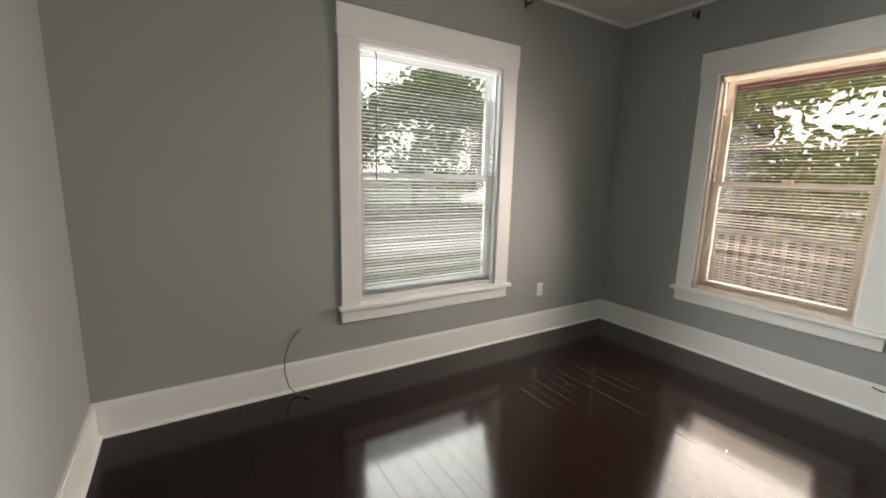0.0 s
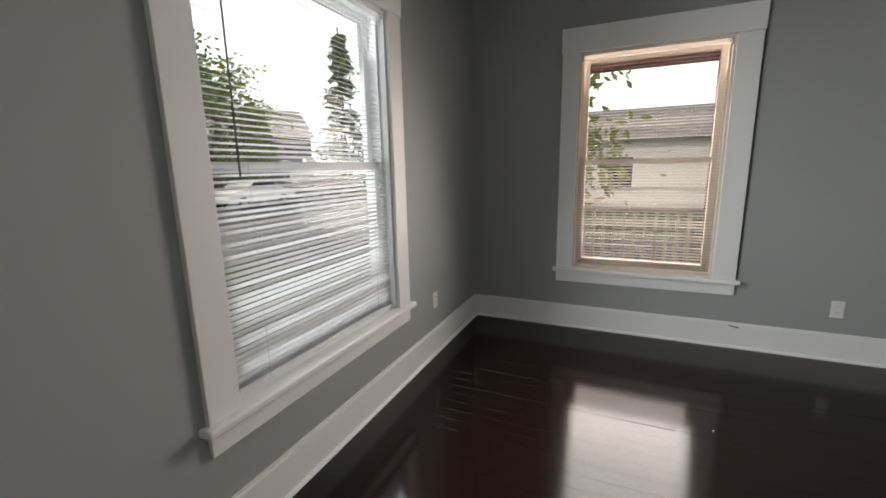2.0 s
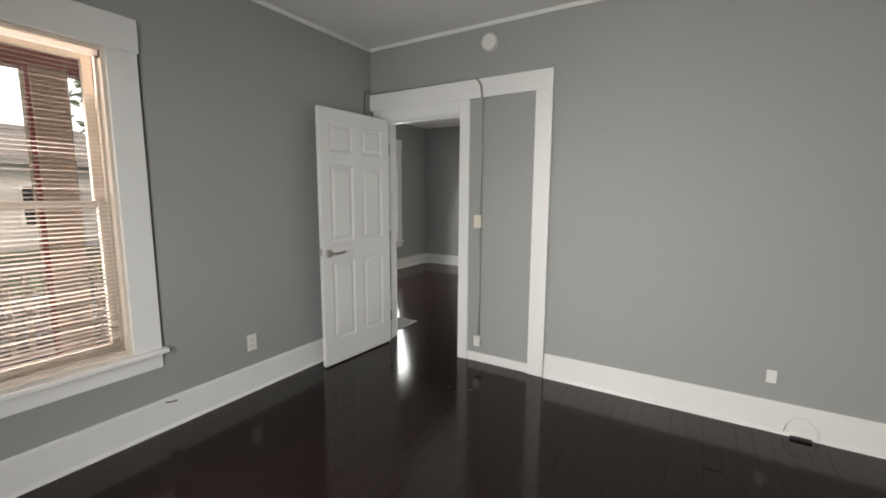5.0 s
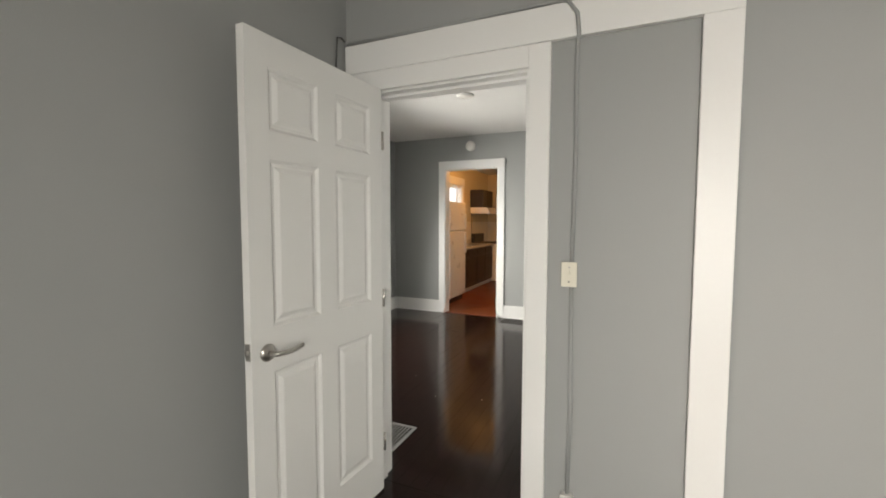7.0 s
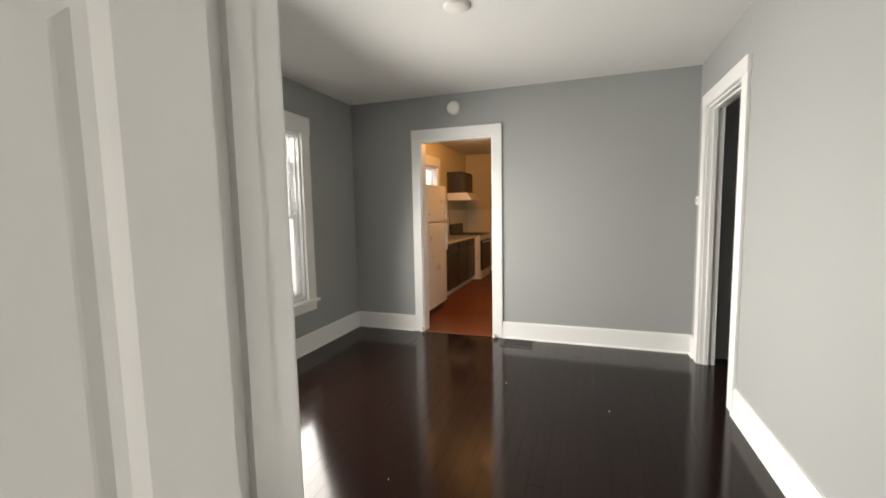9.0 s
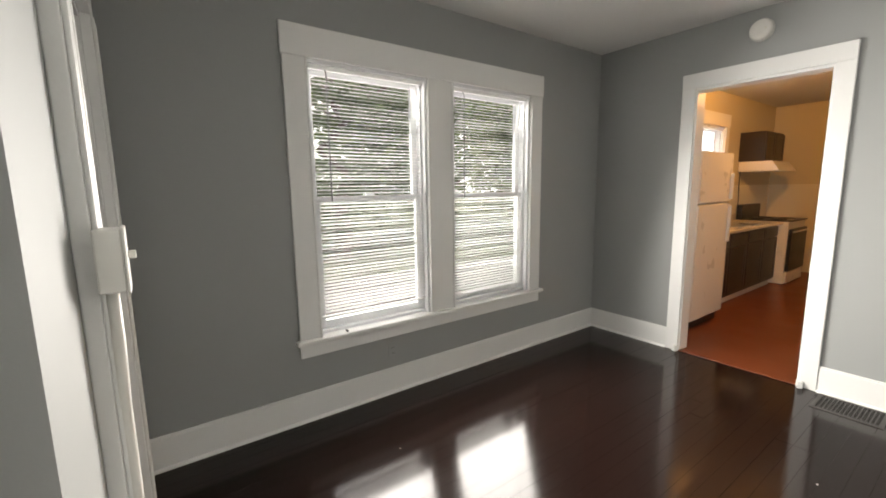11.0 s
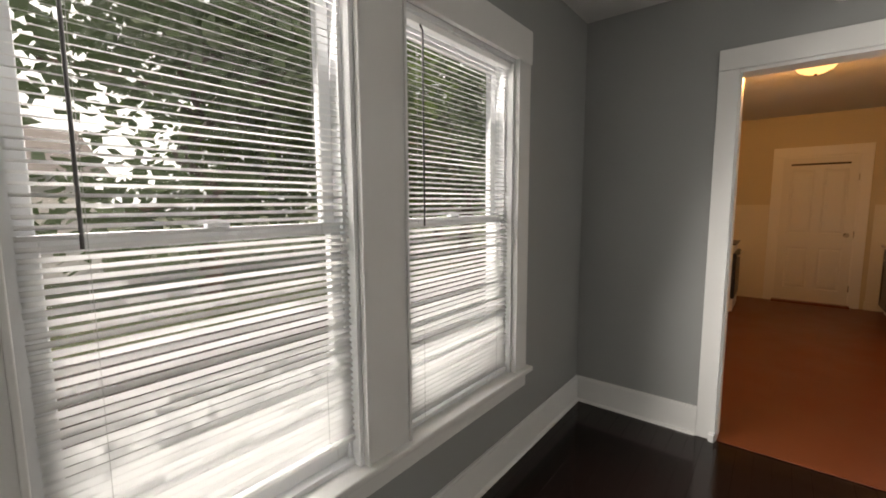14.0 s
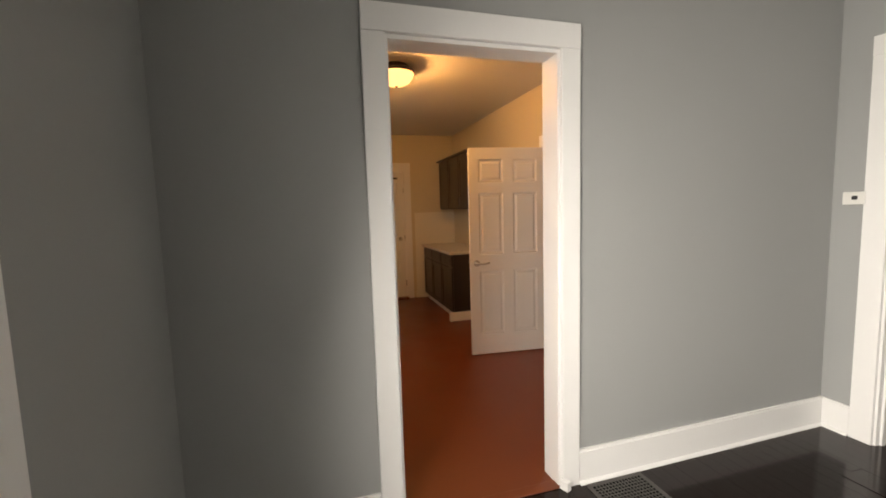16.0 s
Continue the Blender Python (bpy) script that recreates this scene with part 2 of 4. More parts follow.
def wall(name, mat, u0, u1, d0, d1, z0, z1, along="x", openings=()):
    """A wall with openings (a, b, low, high) cut right through it."""
    us = sorted({u0, u1, *[o[0] for o in openings], *[o[1] for o in openings]})
    zs = sorted({z0, z1, *[o[2] for o in openings], *[o[3] for o in openings]})
    nu, nz = len(us) - 1, len(zs) - 1

    def solid(i, k):
        if not (0 <= i < nu and 0 <= k < nz):
            return False
        u, z = (us[i] + us[i + 1]) / 2, (zs[k] + zs[k + 1]) / 2
        return not any(a < u < b and lo < z < hi for a, b, lo, hi in openings)

    bm = bmesh.new()
    seen = {}

    def v(u, d, z):
        p = (u, d, z) if along == "x" else (d, u, z)
        if p not in seen:
            seen[p] = bm.verts.new(p)
        return seen[p]

    for i in range(nu):
        for k in range(nz):
            if not solid(i, k):
                continue
            a, b, lo, hi = us[i], us[i + 1], zs[k], zs[k + 1]
            for d in (d0, d1):
                bm.faces.new((v(a, d, lo), v(b, d, lo), v(b, d, hi), v(a, d, hi)))
            if not solid(i - 1, k):
                bm.faces.new((v(a, d0, lo), v(a, d1, lo), v(a, d1, hi), v(a, d0, hi)))
            if not solid(i + 1, k):
                bm.faces.new((v(b, d0, lo), v(b, d1, lo), v(b, d1, hi), v(b, d0, hi)))
            if not solid(i, k - 1):
                bm.faces.new((v(a, d0, lo), v(b, d0, lo), v(b, d1, lo), v(a, d1, lo)))
            if not solid(i, k + 1):
                bm.faces.new((v(a, d0, hi), v(b, d0, hi), v(b, d1, hi), v(a, d1, hi)))
    return tagged(part(name, bm, mat), kind="structure")


# ---- plan (metres) ----
H = 2.68                 # ceiling
AX, AY = 3.88, 3.82      # first room: x 0..AX, y 0..AY
BX0, BX1 = -2.08, 1.565   # second room
BY0, BY1 = 4.05, 7.87
BYD = 3.97               # dividing wall's far face by the doorway
KY0, KY1 = 8.01, 12.80   # kitchen
KX1 = 0.69
GROUND = -0.62

W1 = (1.365, 2.49, 0.50, 2.12)
W2 = (0.83, 1.80, 0.50, 2.12)
W3A = (5.00, 5.84, 0.53, 2.195)
W3B = (6.05, 6.89, 0.53, 2.195)

tagged(wall("wall_street", WALL, -0.16, AX, -0.16, 0.0, 0, H, "x", [(W1[0], W1[1], W1[2] - 0.032, W1[3])]), "grey painted plaster wall with one window", "wall")
tagged(wall("wall_porch", WALL, 0.0, AY, -0.16, 0.0, 0, H, "y", [(W2[0], W2[1], W2[2] - 0.032, W2[3])]), "grey painted plaster wall onto the porch", "wall")
tagged(wall("wall_inner_side", WALL, 0.0 - 0.16, AY, AX, AX + 0.12, 0, H, "y"), "plain grey painted plaster wall", "wall")
tagged(wall("wall_between_rooms", WALL, BX0 - 0.16, AX + 0.12, AY, BYD, 0, H, "x", [(0.145, 0.95, 0, 2.05), (-1.62, -0.75, 0, 2.08)]), "grey dividing wall with a doorway and filled-in opening", "wall")
tagged(wall("wall_entry", WALL, BX0, -0.25, BYD, BY0, 0, H, "x", [(-1.62, -0.75, 0, 2.08)]), "grey painted wall round the front door", "wall")
tagged(wall("wall_driveway", WALL, BYD, BY1, BX0 - 0.16, BX0, 0, H, "y", [(w[0], w[1], w[2] - 0.032, w[3]) for w in (W3A, W3B)]), "grey painted wall with a pair of windows", "wall")
tagged(wall("wall_kitchen_side", WALL, BX0 - 0.16, BX1 + 0.12, BY1, BY1 + 0.07, 0, H, "x", [(-1.205, -0.36, 0, 2.205)]), "grey painted wall with the kitchen doorway", "wall")
tagged(wall("wall_thermostat", WALL, BYD, BY1, BX1, BX1 + 0.12, 0, H, "y", [(6.72, 7.60, 0, 2.25)]), "grey painted wall with a cased doorway", "wall")
tagged(wall("wall_kitchen_front", CREAM, BX0 - 0.16, KX1 + 0.12, BY1 + 0.07, KY0, 0, H, "x", [(-1.205, -0.36, 0, 2.205)]), "cream painted kitchen wall", "wall")
tagged(wall("wall_kitchen_left", CREAM, KY0, KY1, BX0 - 0.16, BX0, 0, H, "y", [(10.0, 10.85, 1.168, 2.22)]), "cream kitchen wall with a small window", "wall")
tagged(wall("wall_kitchen_back", CREAM, BX0 - 0.16, KX1 + 0.12, KY1, KY1 + 0.14, 0, H, "x", [(-0.99, -0.16, 0, 2.10)]), "cream kitchen wall with the back door", "wall")
tagged(wall("wall_kitchen_right", CREAM, KY0, KY1, KX1, KX1 + 0.12, 0, H, "y", [(8.99, 9.78, 0, 2.06)]), "cream kitchen wall with a doorway", "wall")
# hall behind the thermostat wall and pantry behind the kitchen, closed by plain walls
tagged(wall("wall_hall", WALL, BX1 + 0.12, 2.9, 7.78, 7.87, 0, H, "x"), "plain grey hall wall", "wall")
tagged(wall("wall_hall_end", WALL, BYD, 7.87, 2.9, 3.0, 0, H, "y"), "plain grey hall wall", "wall")
tagged(wall("wall_pantry", CREAM, 8.5, 10.2, 1.9, 2.0, 0, H, "y"), "plain cream pantry wall", "wall")
tagged(wall("wall_pantry_front", CREAM, KX1 + 0.12, 1.9, 8.5, 8.6, 0, H, "x"), "plain cream pantry wall", "wall")
tagged(wall("wall_pantry_back", CREAM, KX1 + 0.12, 1.9, 10.1, 10.2, 0, H, "x"), "plain cream pantry wall", "wall")

tagged(part("ceiling", boxes((-0.16, AX + 0.12, -0.16, AY + 0.05, H, H + 0.12), (BX0 - 0.16, 3.0, AY + 0.05, KY0 - 0.07, H, H + 0.12), (BX0 - 0.16, 3.0, KY0 - 0.07, KY1 + 0.14, H, H + 0.12)), CEIL), "white textured plaster ceiling", "ceiling", kind="structure")
FLOOROB = tagged(part("floor", boxes((-0.16, AX + 0.12, -0.16, AY + 0.05, -0.15, -0.006), (BX0 - 0.16, 3.0, AY + 0.05, BY1 + 0.02, -0.15, -0.006)), GAP), "dark stained glossy wooden strip floor", "floor", kind="structure")
tagged(part("kitchen_floor", boxes((BX0 - 0.16, 2.0, BY1 + 0.02, KY1 + 0.14, -0.15, 0.0)), KFLOOR), "red-brown sheet floor of the kitchen", "floor", kind="structure")
tagged(single("threshold", boxes((-1.203, -0.362, -0.03, 0.03, 0, 0.008), bevel=0.003), KFLOOR, pose(0, BY1 + 0.015, 0), "worn red-brown floor strip in the kitchen doorway", "threshold"), kind="structure")


def baseboard(m, length, name="baseboard", mat=TRIM, h=0.185):
    """A skirting board along local x, its back at local y = 0."""
    bm = boxes((0, length, 0, 0.018, 0, h - 0.012))
    box(bm, 0, length, 0, 0.012, h - 0.012, h)
    ob = part(name, bm, mat)
    ob.matrix_world = m
    q = bmesh.new()
    n = 5
    prev = None
    for x in (0, length):
        ring = [q.verts.new((x, 0.018, 0))] + [q.verts.new((x, 0.018 + 0.016 * math.cos(a * math.pi / 2 / n), 0.016 * math.sin(a * math.pi / 2 / n))) for a in range(n + 1)]
        q.faces.new(ring)
        if prev:
            for k in range(len(ring)):
                q.faces.new((prev[k], prev[(k + 1) % len(ring)], ring[(k + 1) % len(ring)], ring[k]))
        prev = ring
    part("quarter_round", q, mat, ob)
    return tagged(ob, "tall white painted baseboard with a small shoe moulding", "baseboard", kind="structure")


# each runs with the room on its local +y side
baseboard(pose(0.0, 0, 0), AX)                                   # street wall
baseboard(pose(0, AY, 0, 0, 0, -90), AY - 0.02)                  # porch wall
baseboard(pose(AX, 0.02, 0, 0, 0, 90), AY - 0.04)                # inner side
baseboard(pose(AX, AY, 0, 0, 0, 180), AX - 1.70)                # dividing wall, first room
baseboard(pose(BX0, BY1, 0, 0, 0, -90), BY1 - BY0)               # driveway wall
baseboard(pose(-1.302, BY1, 0, 0, 0, 180), -1.302 - BX0 - 0.02)  # kitchen side
baseboard(pose(BX1, BY1, 0, 0, 0, 180), BX1 + 0.263)
baseboard(pose(BX1, 7.707, 0, 0, 0, 90), BY1 - 7.707 - 0.02)
baseboard(pose(BX1, BY0, 0, 0, 0, 90), 6.613 - BY0)
baseboard(pose(1.06, BYD, 0), BX1 - 1.06 - 0.02)
baseboard(pose(-0.63, BY0, 0), 0.38)
baseboard(pose(-0.25, BYD, 0), 0.28)
baseboard(pose(BX0 + 0.04, BY0, 0), -1.74 - BX0 - 0.04)
baseboard(pose(KX1, KY1, 0, 0, 0, 180), KX1 + 0.01, mat=SPLASH, h=0.12)

for nm, d in (("street", (0, AX, 0, 0.02, H - 0.03, H)), ("porch", (0, 0.02, 0.02, AY - 0.02, H - 0.03, H)), ("dividing", (0, AX, AY - 0.02, AY, H - 0.03, H)), ("inner", (AX - 0.02, AX, 0.02, AY - 0.02, H - 0.03, H))):
    tagged(part("trim_ceiling_" + nm, boxes(d, bevel=0.006), TRIM), "thin white moulding under the ceiling", "trim", kind="structure")
tagged(part("wall_panel_kitchen", boxes((BX0, BX0 + 0.006, KY0, KY1, 0, 1.42), (BX0, -1.08, KY1 - 0.006, KY1, 0, 1.42), (0.0, KX1, KY1 - 0.006, KY1, 0, 1.42)), SPLASH), "smooth pale panelling on the lower kitchen wall", "wall", kind="structure")


# ---- windows, in a frame of their own: x along the wall, y into the room, z up ----
def sash(bm_w, y, z0, z1, rail=0.045, bottom=0.05, deep=0.032):
    h = bm_w / 2
    bm = boxes((-h, -h + rail, y, y + deep, z0, z1), (h - rail, h, y, y + deep, z0, z1), bevel=0.004)
    box(bm, -h + rail, h - rail, y + 0.002, y + deep - 0.002, z0, z0 + bottom)
    box(bm, -h + rail, h - rail, y + 0.002, y + deep - 0.002, z1 - rail * 0.85, z1)
    return bm


def window(name, m, w, z0, z1, sash_mat, label, left=0.12, right=0.12, head=0.17, casing=True):
    root = thing(name, m, label, "window", kind="structure")
    h = w / 2
    fr = boxes((-h, -h + 0.02, -0.16, 0, z0, z1), (h - 0.02, h, -0.16, 0, z0, z1), (-h + 0.02, h - 0.02, -0.16, 0, z1 - 0.02, z1))
    box(fr, -h + 0.02, h - 0.02, -0.19, -0.03, z0 - 0.02, z0 + 0.02)
    for s in (-1, 1):
        a, b = sorted((s * (h - 0.02), s * (h - 0.034)))
        box(fr, a, b, -0.055, -0.042, z0 + 0.02, z1 - 0.02)
    part("window_frame", fr, sash_mat, root)
    mid = (z0 + z1) / 2 + 0.02
    iw = w - 0.045
    up = part("upper_sash", sash(iw, -0.135, mid - 0.02, z1 - 0.022, bottom=0.038), sash_mat, root)
    lo = part("lower_sash", sash(iw, -0.098, z0 + 0.022, mid + 0.02), sash_mat, root)
    for p, y, a, b in ((up, -0.12, mid + 0.01, z1 - 0.06), (lo, -0.083, z0 + 0.07, mid - 0.015)):
        g = part("pane", boxes((-iw / 2 + 0.04, iw / 2 - 0.04, y, y + 0.004, a, b)), GLASS, p)
        g.visible_shadow = False
    lk = boxes((-0.03, 0.03, -0.095, -0.07, mid + 0.02, mid + 0.032), bevel=0.003)
    box(lk, -0.008, 0.03, -0.09, -0.075, mid + 0.032, mid + 0.042)
    part("sash_lock", lk, sash_mat, lo)
    if casing:
        part("side_casing", boxes((-h - left, -h + 0.004, 0, 0.022, z0, z1), bevel=0.003), TRIM, root)
        part("side_casing", boxes((h - 0.004, h + right, 0, 0.022, z0, z1), bevel=0.003), TRIM, root)
        part("head_casing", boxes((-h - left - 0.008, h + right + 0.008, 0, 0.028, z1, z1 + head), bevel=0.004), TRIM, root)
        part("window_sill", boxes((-h - left - 0.025, h + right + 0.025, -0.06, 0.055, z0 - 0.028, z0), bevel=0.006), TRIM, root)
        part("apron", boxes((-h - left, h + right, 0, 0.02, z0 - 0.115, z0 - 0.028), bevel=0.003), TRIM, root)
    return root


def blind(m, w, z0, z1, mat, label, wand=True, bracket=False, tilt=-20.0, lift=0.0):
    """A mini blind hung inside the opening; local y = 0 is the wall's face."""
    root = thing("window_blind", m, label, "blind", "mini blinds")
    y = -0.028
    h = w / 2 - 0.024
    part("headrail", boxes((-h, h, y - 0.014, y + 0.014, z1 - 0.048, z1 - 0.021), bevel=0.002), mat, root)
    bm = bmesh.new()
    prev = None
    for k in range(5):
        v = k / 4 * 2 - 1
        yy, zz = v * 0.0125, 0.0016 * (1 - v * v)
        c, s = math.cos(radians(tilt)), math.sin(radians(tilt))
        row = [bm.verts.new((x, yy * c - zz * s, yy * s + zz * c)) for x in (-h + 0.004, h - 0.004)]
        if prev:
            bm.faces.new((prev[0], prev[1], row[1], row[0])).smooth = True
        prev = row
    bmesh.ops.solidify(bm, geom=bm.faces[:], thickness=0.0006)
    me = mesh_of("slat", bm, mat)
    z = z1 - 0.065
    low = z0 + 0.035 + lift
    rng = random.Random(int(w * 1000))
    while z > low:
        s = new("slat", me)
        s.parent = root
        s.location = (rng.uniform(-0.0015, 0.0015), y, z)
        s.rotation_euler = (radians(rng.gauss(0, 0.5)), radians(rng.gauss(0, 0.06)), 0)
        z -= 0.0215
    part("bottom_rail", boxes((-h, h, y - 0.012, y + 0.012, low - 0.018, low - 0.004), bevel=0.003), mat, root)
    for x in (-h * 0.72, h * 0.72):
        c = bmesh.new()
        for yy in (y - 0.0135, y + 0.0135):
            tube(c, [(x, yy, z1 - 0.048), (x, yy, low - 0.006)], 0.0007, 5)
        part("ladder_cord", c, CORD, root)
    if wand:
        wd = bmesh.new()
        tube(wd, [(h - 0.10, y + 0.016, z1 - 0.05), (h - 0.10, y + 0.030, z1 - 0.075), (h - 0.098, y + 0.032, z1 - 0.82)], 0.0038, 6)
        part("tilt_wand", wd, WAND, root)
    if bracket:
        for s in (-1, 1):
            a, b = sorted((s * h, s * (h + 0.022)))
            part("hanging_bracket", boxes((a, b, y - 0.018, y + 0.022, z1 - 0.055, z1 - 0.019), bevel=0.003), BRACKET, root)
    return root


def frame_at(side, centre):
    """The local frame of a window on a wall."""
    if side == "street":
        return pose(centre, 0, 0)
    if side == "porch":
        return pose(0, centre, 0, 0, 0, -90)
    return pose(BX0, centre, 0, 0, 0, -90)


for nm, side, d, sm, bmat, lab, blab, brk in (
        ("window_1", "street", W1, VINYL, SLAT, "white double-hung window with wide flat casing and sill", "white mini blind, slats open, bright with daylight", False),
        ("window_2", "porch", W2, PEACHSASH, SLAT_PORCH, "cream double-hung window with white casing, onto the porch", "mini blind, slats open, porch light tinted into its colour", True)):
    m = frame_at(side, (d[0] + d[1]) / 2)
    window(nm, m, d[1] - d[0], d[2], d[3], sm, lab, left=0.136 if brk else 0.12)
    blind(m, d[1] - d[0], d[2], d[3], bmat, blab, wand=not brk, bracket=brk, tilt=-12.0 if brk else -20.0)
for nm, d, lift in (("window_3", W3A, 0.085), ("window_4", W3B, 0.0)):
    m = frame_at("drive", (d[0] + d[1]) / 2)
    window(nm, m, d[1] - d[0], d[2], d[3], VINYL, "white vinyl double-hung window in a paired casing", casing=False)
    blind(m, d[1] - d[0], d[2], d[3], SLAT, "white mini blind with a wand, hanging short of the sill" if lift else "white mini blind with a wand, slats open", lift=lift)
pair = thing("trim_window_pair", pose(BX0, 5.945, 0, 0, 0, -90), "wide white casing shared by a pair of windows", "trim", kind="structure")
z0, z1 = W3A[2], W3A[3]
for a, b in ((-1.075, -0.941), (0.941, 1.075)):
    part("side_casing", boxes((a, b, 0, 0.022, z0, z1), bevel=0.003), TRIM, pair)
part("mullion_casing", boxes((-0.109, 0.109, 0, 0.022, z0, z1), bevel=0.003), TRIM, pair)
part("head_casing", boxes((-1.083, 1.083, 0, 0.028, z1, z1 + 0.17), bevel=0.004), TRIM, pair)
for s in (-0.945, 0.105, -0.105, 0.945):
    part("inner_bead", boxes((s - 0.007, s + 0.007, 0.022, 0.031, z0, z1), bevel=0.003), TRIM, pair)
part("window_sill", boxes((-1.10, 1.10, -0.06, 0.055, z0 - 0.028, z0), bevel=0.006), TRIM, pair)
part("apron", boxes((-1.075, 1.075, 0, 0.02, z0 - 0.115, z0 - 0.028), bevel=0.003), TRIM, pair)
kw = pose(BX0, 10.425, 0, 0, 0, -90)
window("window_5", kw, 0.85, 1.20, 2.22, VINYL, "small kitchen window with cream-lit casing", left=0.1, right=0.1, head=0.17)
blind(kw, 0.85, 1.20, 2.22, SLAT, "white mini blind over the kitchen window", wand=False)


# ---- doorways ----
def casing(name, m, w, top, label, cw=0.105, head=0.11, deep=0.022, jamb=0.15, hood=0.0, stop=True):
    """Casing of an opening, local x across, y into the room, opening from x = 0 to w."""
    root = thing(name, m, label, "trim", kind="structure")
    part("side_casing", boxes((-cw, 0.006, 0, deep, 0, top), bevel=0.003), TRIM, root)
    part("side_casing", boxes((w - 0.006, w + cw, 0, deep, 0, top), bevel=0.003), TRIM, root)
    part("head_casing", boxes((-cw - hood, w + cw + hood, 0, deep + 0.004, top, top + head), bevel=0.003), TRIM, root)
    if jamb:
        part("jamb", boxes((0, 0.018, -jamb, 0, 0, top), (w - 0.018, w, -jamb, 0, 0, top), (0.018, w - 0.018, -jamb, 0, top - 0.018, top)), TRIM, root)
        if stop:
            part("door_stop", boxes((0.018, 0.03, -jamb + 0.05, -jamb + 0.085, 0, top - 0.03), (w - 0.03, w - 0.018, -jamb + 0.05, -jamb + 0.085, 0, top - 0.03), (0.018, w - 0.018, -jamb + 0.05, -jamb + 0.085, top - 0.03, top - 0.018)), TRIM, root)
    return root


# first room side: doorway, and the wide old casing with its filled-in half
old = thing("trim_old_opening", pose(0, AY, 0, 0, 0, 180), "white casing of a wide old opening, half filled in", "trim", kind="structure")
part("head_casing", boxes((-1.695, -0.012, 0, 0.030, 2.135, 2.275), bevel=0.003), TRIM, old)
part("side_casing", boxes((-1.695, -1.57, 0, 0.028, 0, 2.135), bevel=0.003), TRIM, old)
part("side_casing", boxes((-1.035, -0.944, 0, 0.024, 0, 2.135), bevel=0.003), TRIM, old)
part("side_casing", boxes((-0.151, -0.045, 0, 0.024, 0, 2.135), bevel=0.003), TRIM, old)
part("door_head", boxes((-0.944, -0.151, 0, 0.024, 2.042, 2.135), bevel=0.003), TRIM, old)
part("base_strip", boxes((-1.57, -1.035, 0, 0.014, 0, 0.075), bevel=0.003), TRIM, old)
part("edge_bead", boxes((-1.582, -1.570, 0, 0.010, 0.075, 2.135)), WALL, old)
part("jamb", boxes((-0.95, -0.932, -0.15, 0, 0, 2.05), (-0.163, -0.145, -0.15, 0, 0, 2.05), (-0.932, -0.163, -0.15, 0, 2.032, 2.05)), TRIM, old)
part("door_stop", boxes((-0.932, -0.92, -0.085, -0.045, 0, 2.02), (-0.175, -0.163, -0.085, -0.045, 0, 2.02), (-0.932, -0.163, -0.085, -0.045, 2.02, 2.032)), TRIM, old)
part("strike_plate", boxes((-0.9325, -0.930, -0.04, -0.012, 0.90, 0.96), bevel=0.001), NICKEL, old)
# second room side
casing("trim_doorway_back", pose(0.145, BYD, 0), 0.805, 2.05, "white flat casing round a doorway", jamb=0)
casing("trim_kitchen_doorway", pose(-0.36, BY1, 0, 0, 0, 180), 0.845, 2.205, "white flat casing round the kitchen doorway", cw=0.095, head=0.115, jamb=0.14, stop=False)
for x, turn in ((-0.36, 24), (-1.205, -16)):
    single("trim_foot_block", boxes((-0.016, 0.016, -0.02, 0.03, 0, 0.05), bevel=0.004), TRIM, pose(x + (0.006 if turn > 0 else -0.006), BY1 - 0.035, 0, 0, 0, turn), "chipped white block at the casing's foot", "trim", kind="structure")
casing("trim_hall_doorway", pose(BX1, 6.72, 0, 0, 0, 90), 0.88, 2.25, "white flat casing round the hall doorway", jamb=0.12)
fdt = casing("trim_front_doorway", pose(-1.62, BY0, 0), 0.87, 2.08, "moulded white casing round the front door", cw=0.115, head=0.13, deep=0.032, jamb=0.15)
for a in (-0.112, -0.080, -0.022, 0.874, 0.930, 0.964):
    part("moulding", boxes((a, a + 0.016, 0.032, 0.043, 0, 2.075), bevel=0.004), TRIM, fdt)
part("strike_plate", boxes((0.850, 0.852, -0.05, -0.02, 0.95, 1.05), bevel=0.0008), NICKEL, fdt)
casing("trim_back_doorway", pose(-0.16, KY1, 0, 0, 0, 180), 0.83, 2.10, "pale casing round the back door", jamb=0.10, head=0.13)
casing("trim_pantry_doorway", pose(KX1, 8.99, 0, 0, 0, 90), 0.79, 2.06, "pale casing round the pantry doorway", jamb=0.12)


def lever(root, x, z, y, d, toward):
    """A lever handle: d is the side it stands out on, toward the way the lever points."""
    rose = bmesh.new()
    lathe(rose, [(0, 0.012), (0.024, 0.012), (0.031, 0.006), (0.032, 0)], 20, (x, y, z), Matrix.Rotation(-d * math.pi / 2, 3, "X"))
    h = part("handle", rose, NICKEL, root, "brushed nickel lever handle")
    b = bmesh.new()
    tube(b, [(x, y + d * 0.008, z), (x, y + d * 0.045, z), (x + toward * 0.012, y + d * 0.052, z), (x + toward * 0.06, y + d * 0.054, z - 0.002), (x + toward * 0.115, y + d * 0.052, z + 0.006)], 0.0085, 10)
    part("lever", b, NICKEL, h)


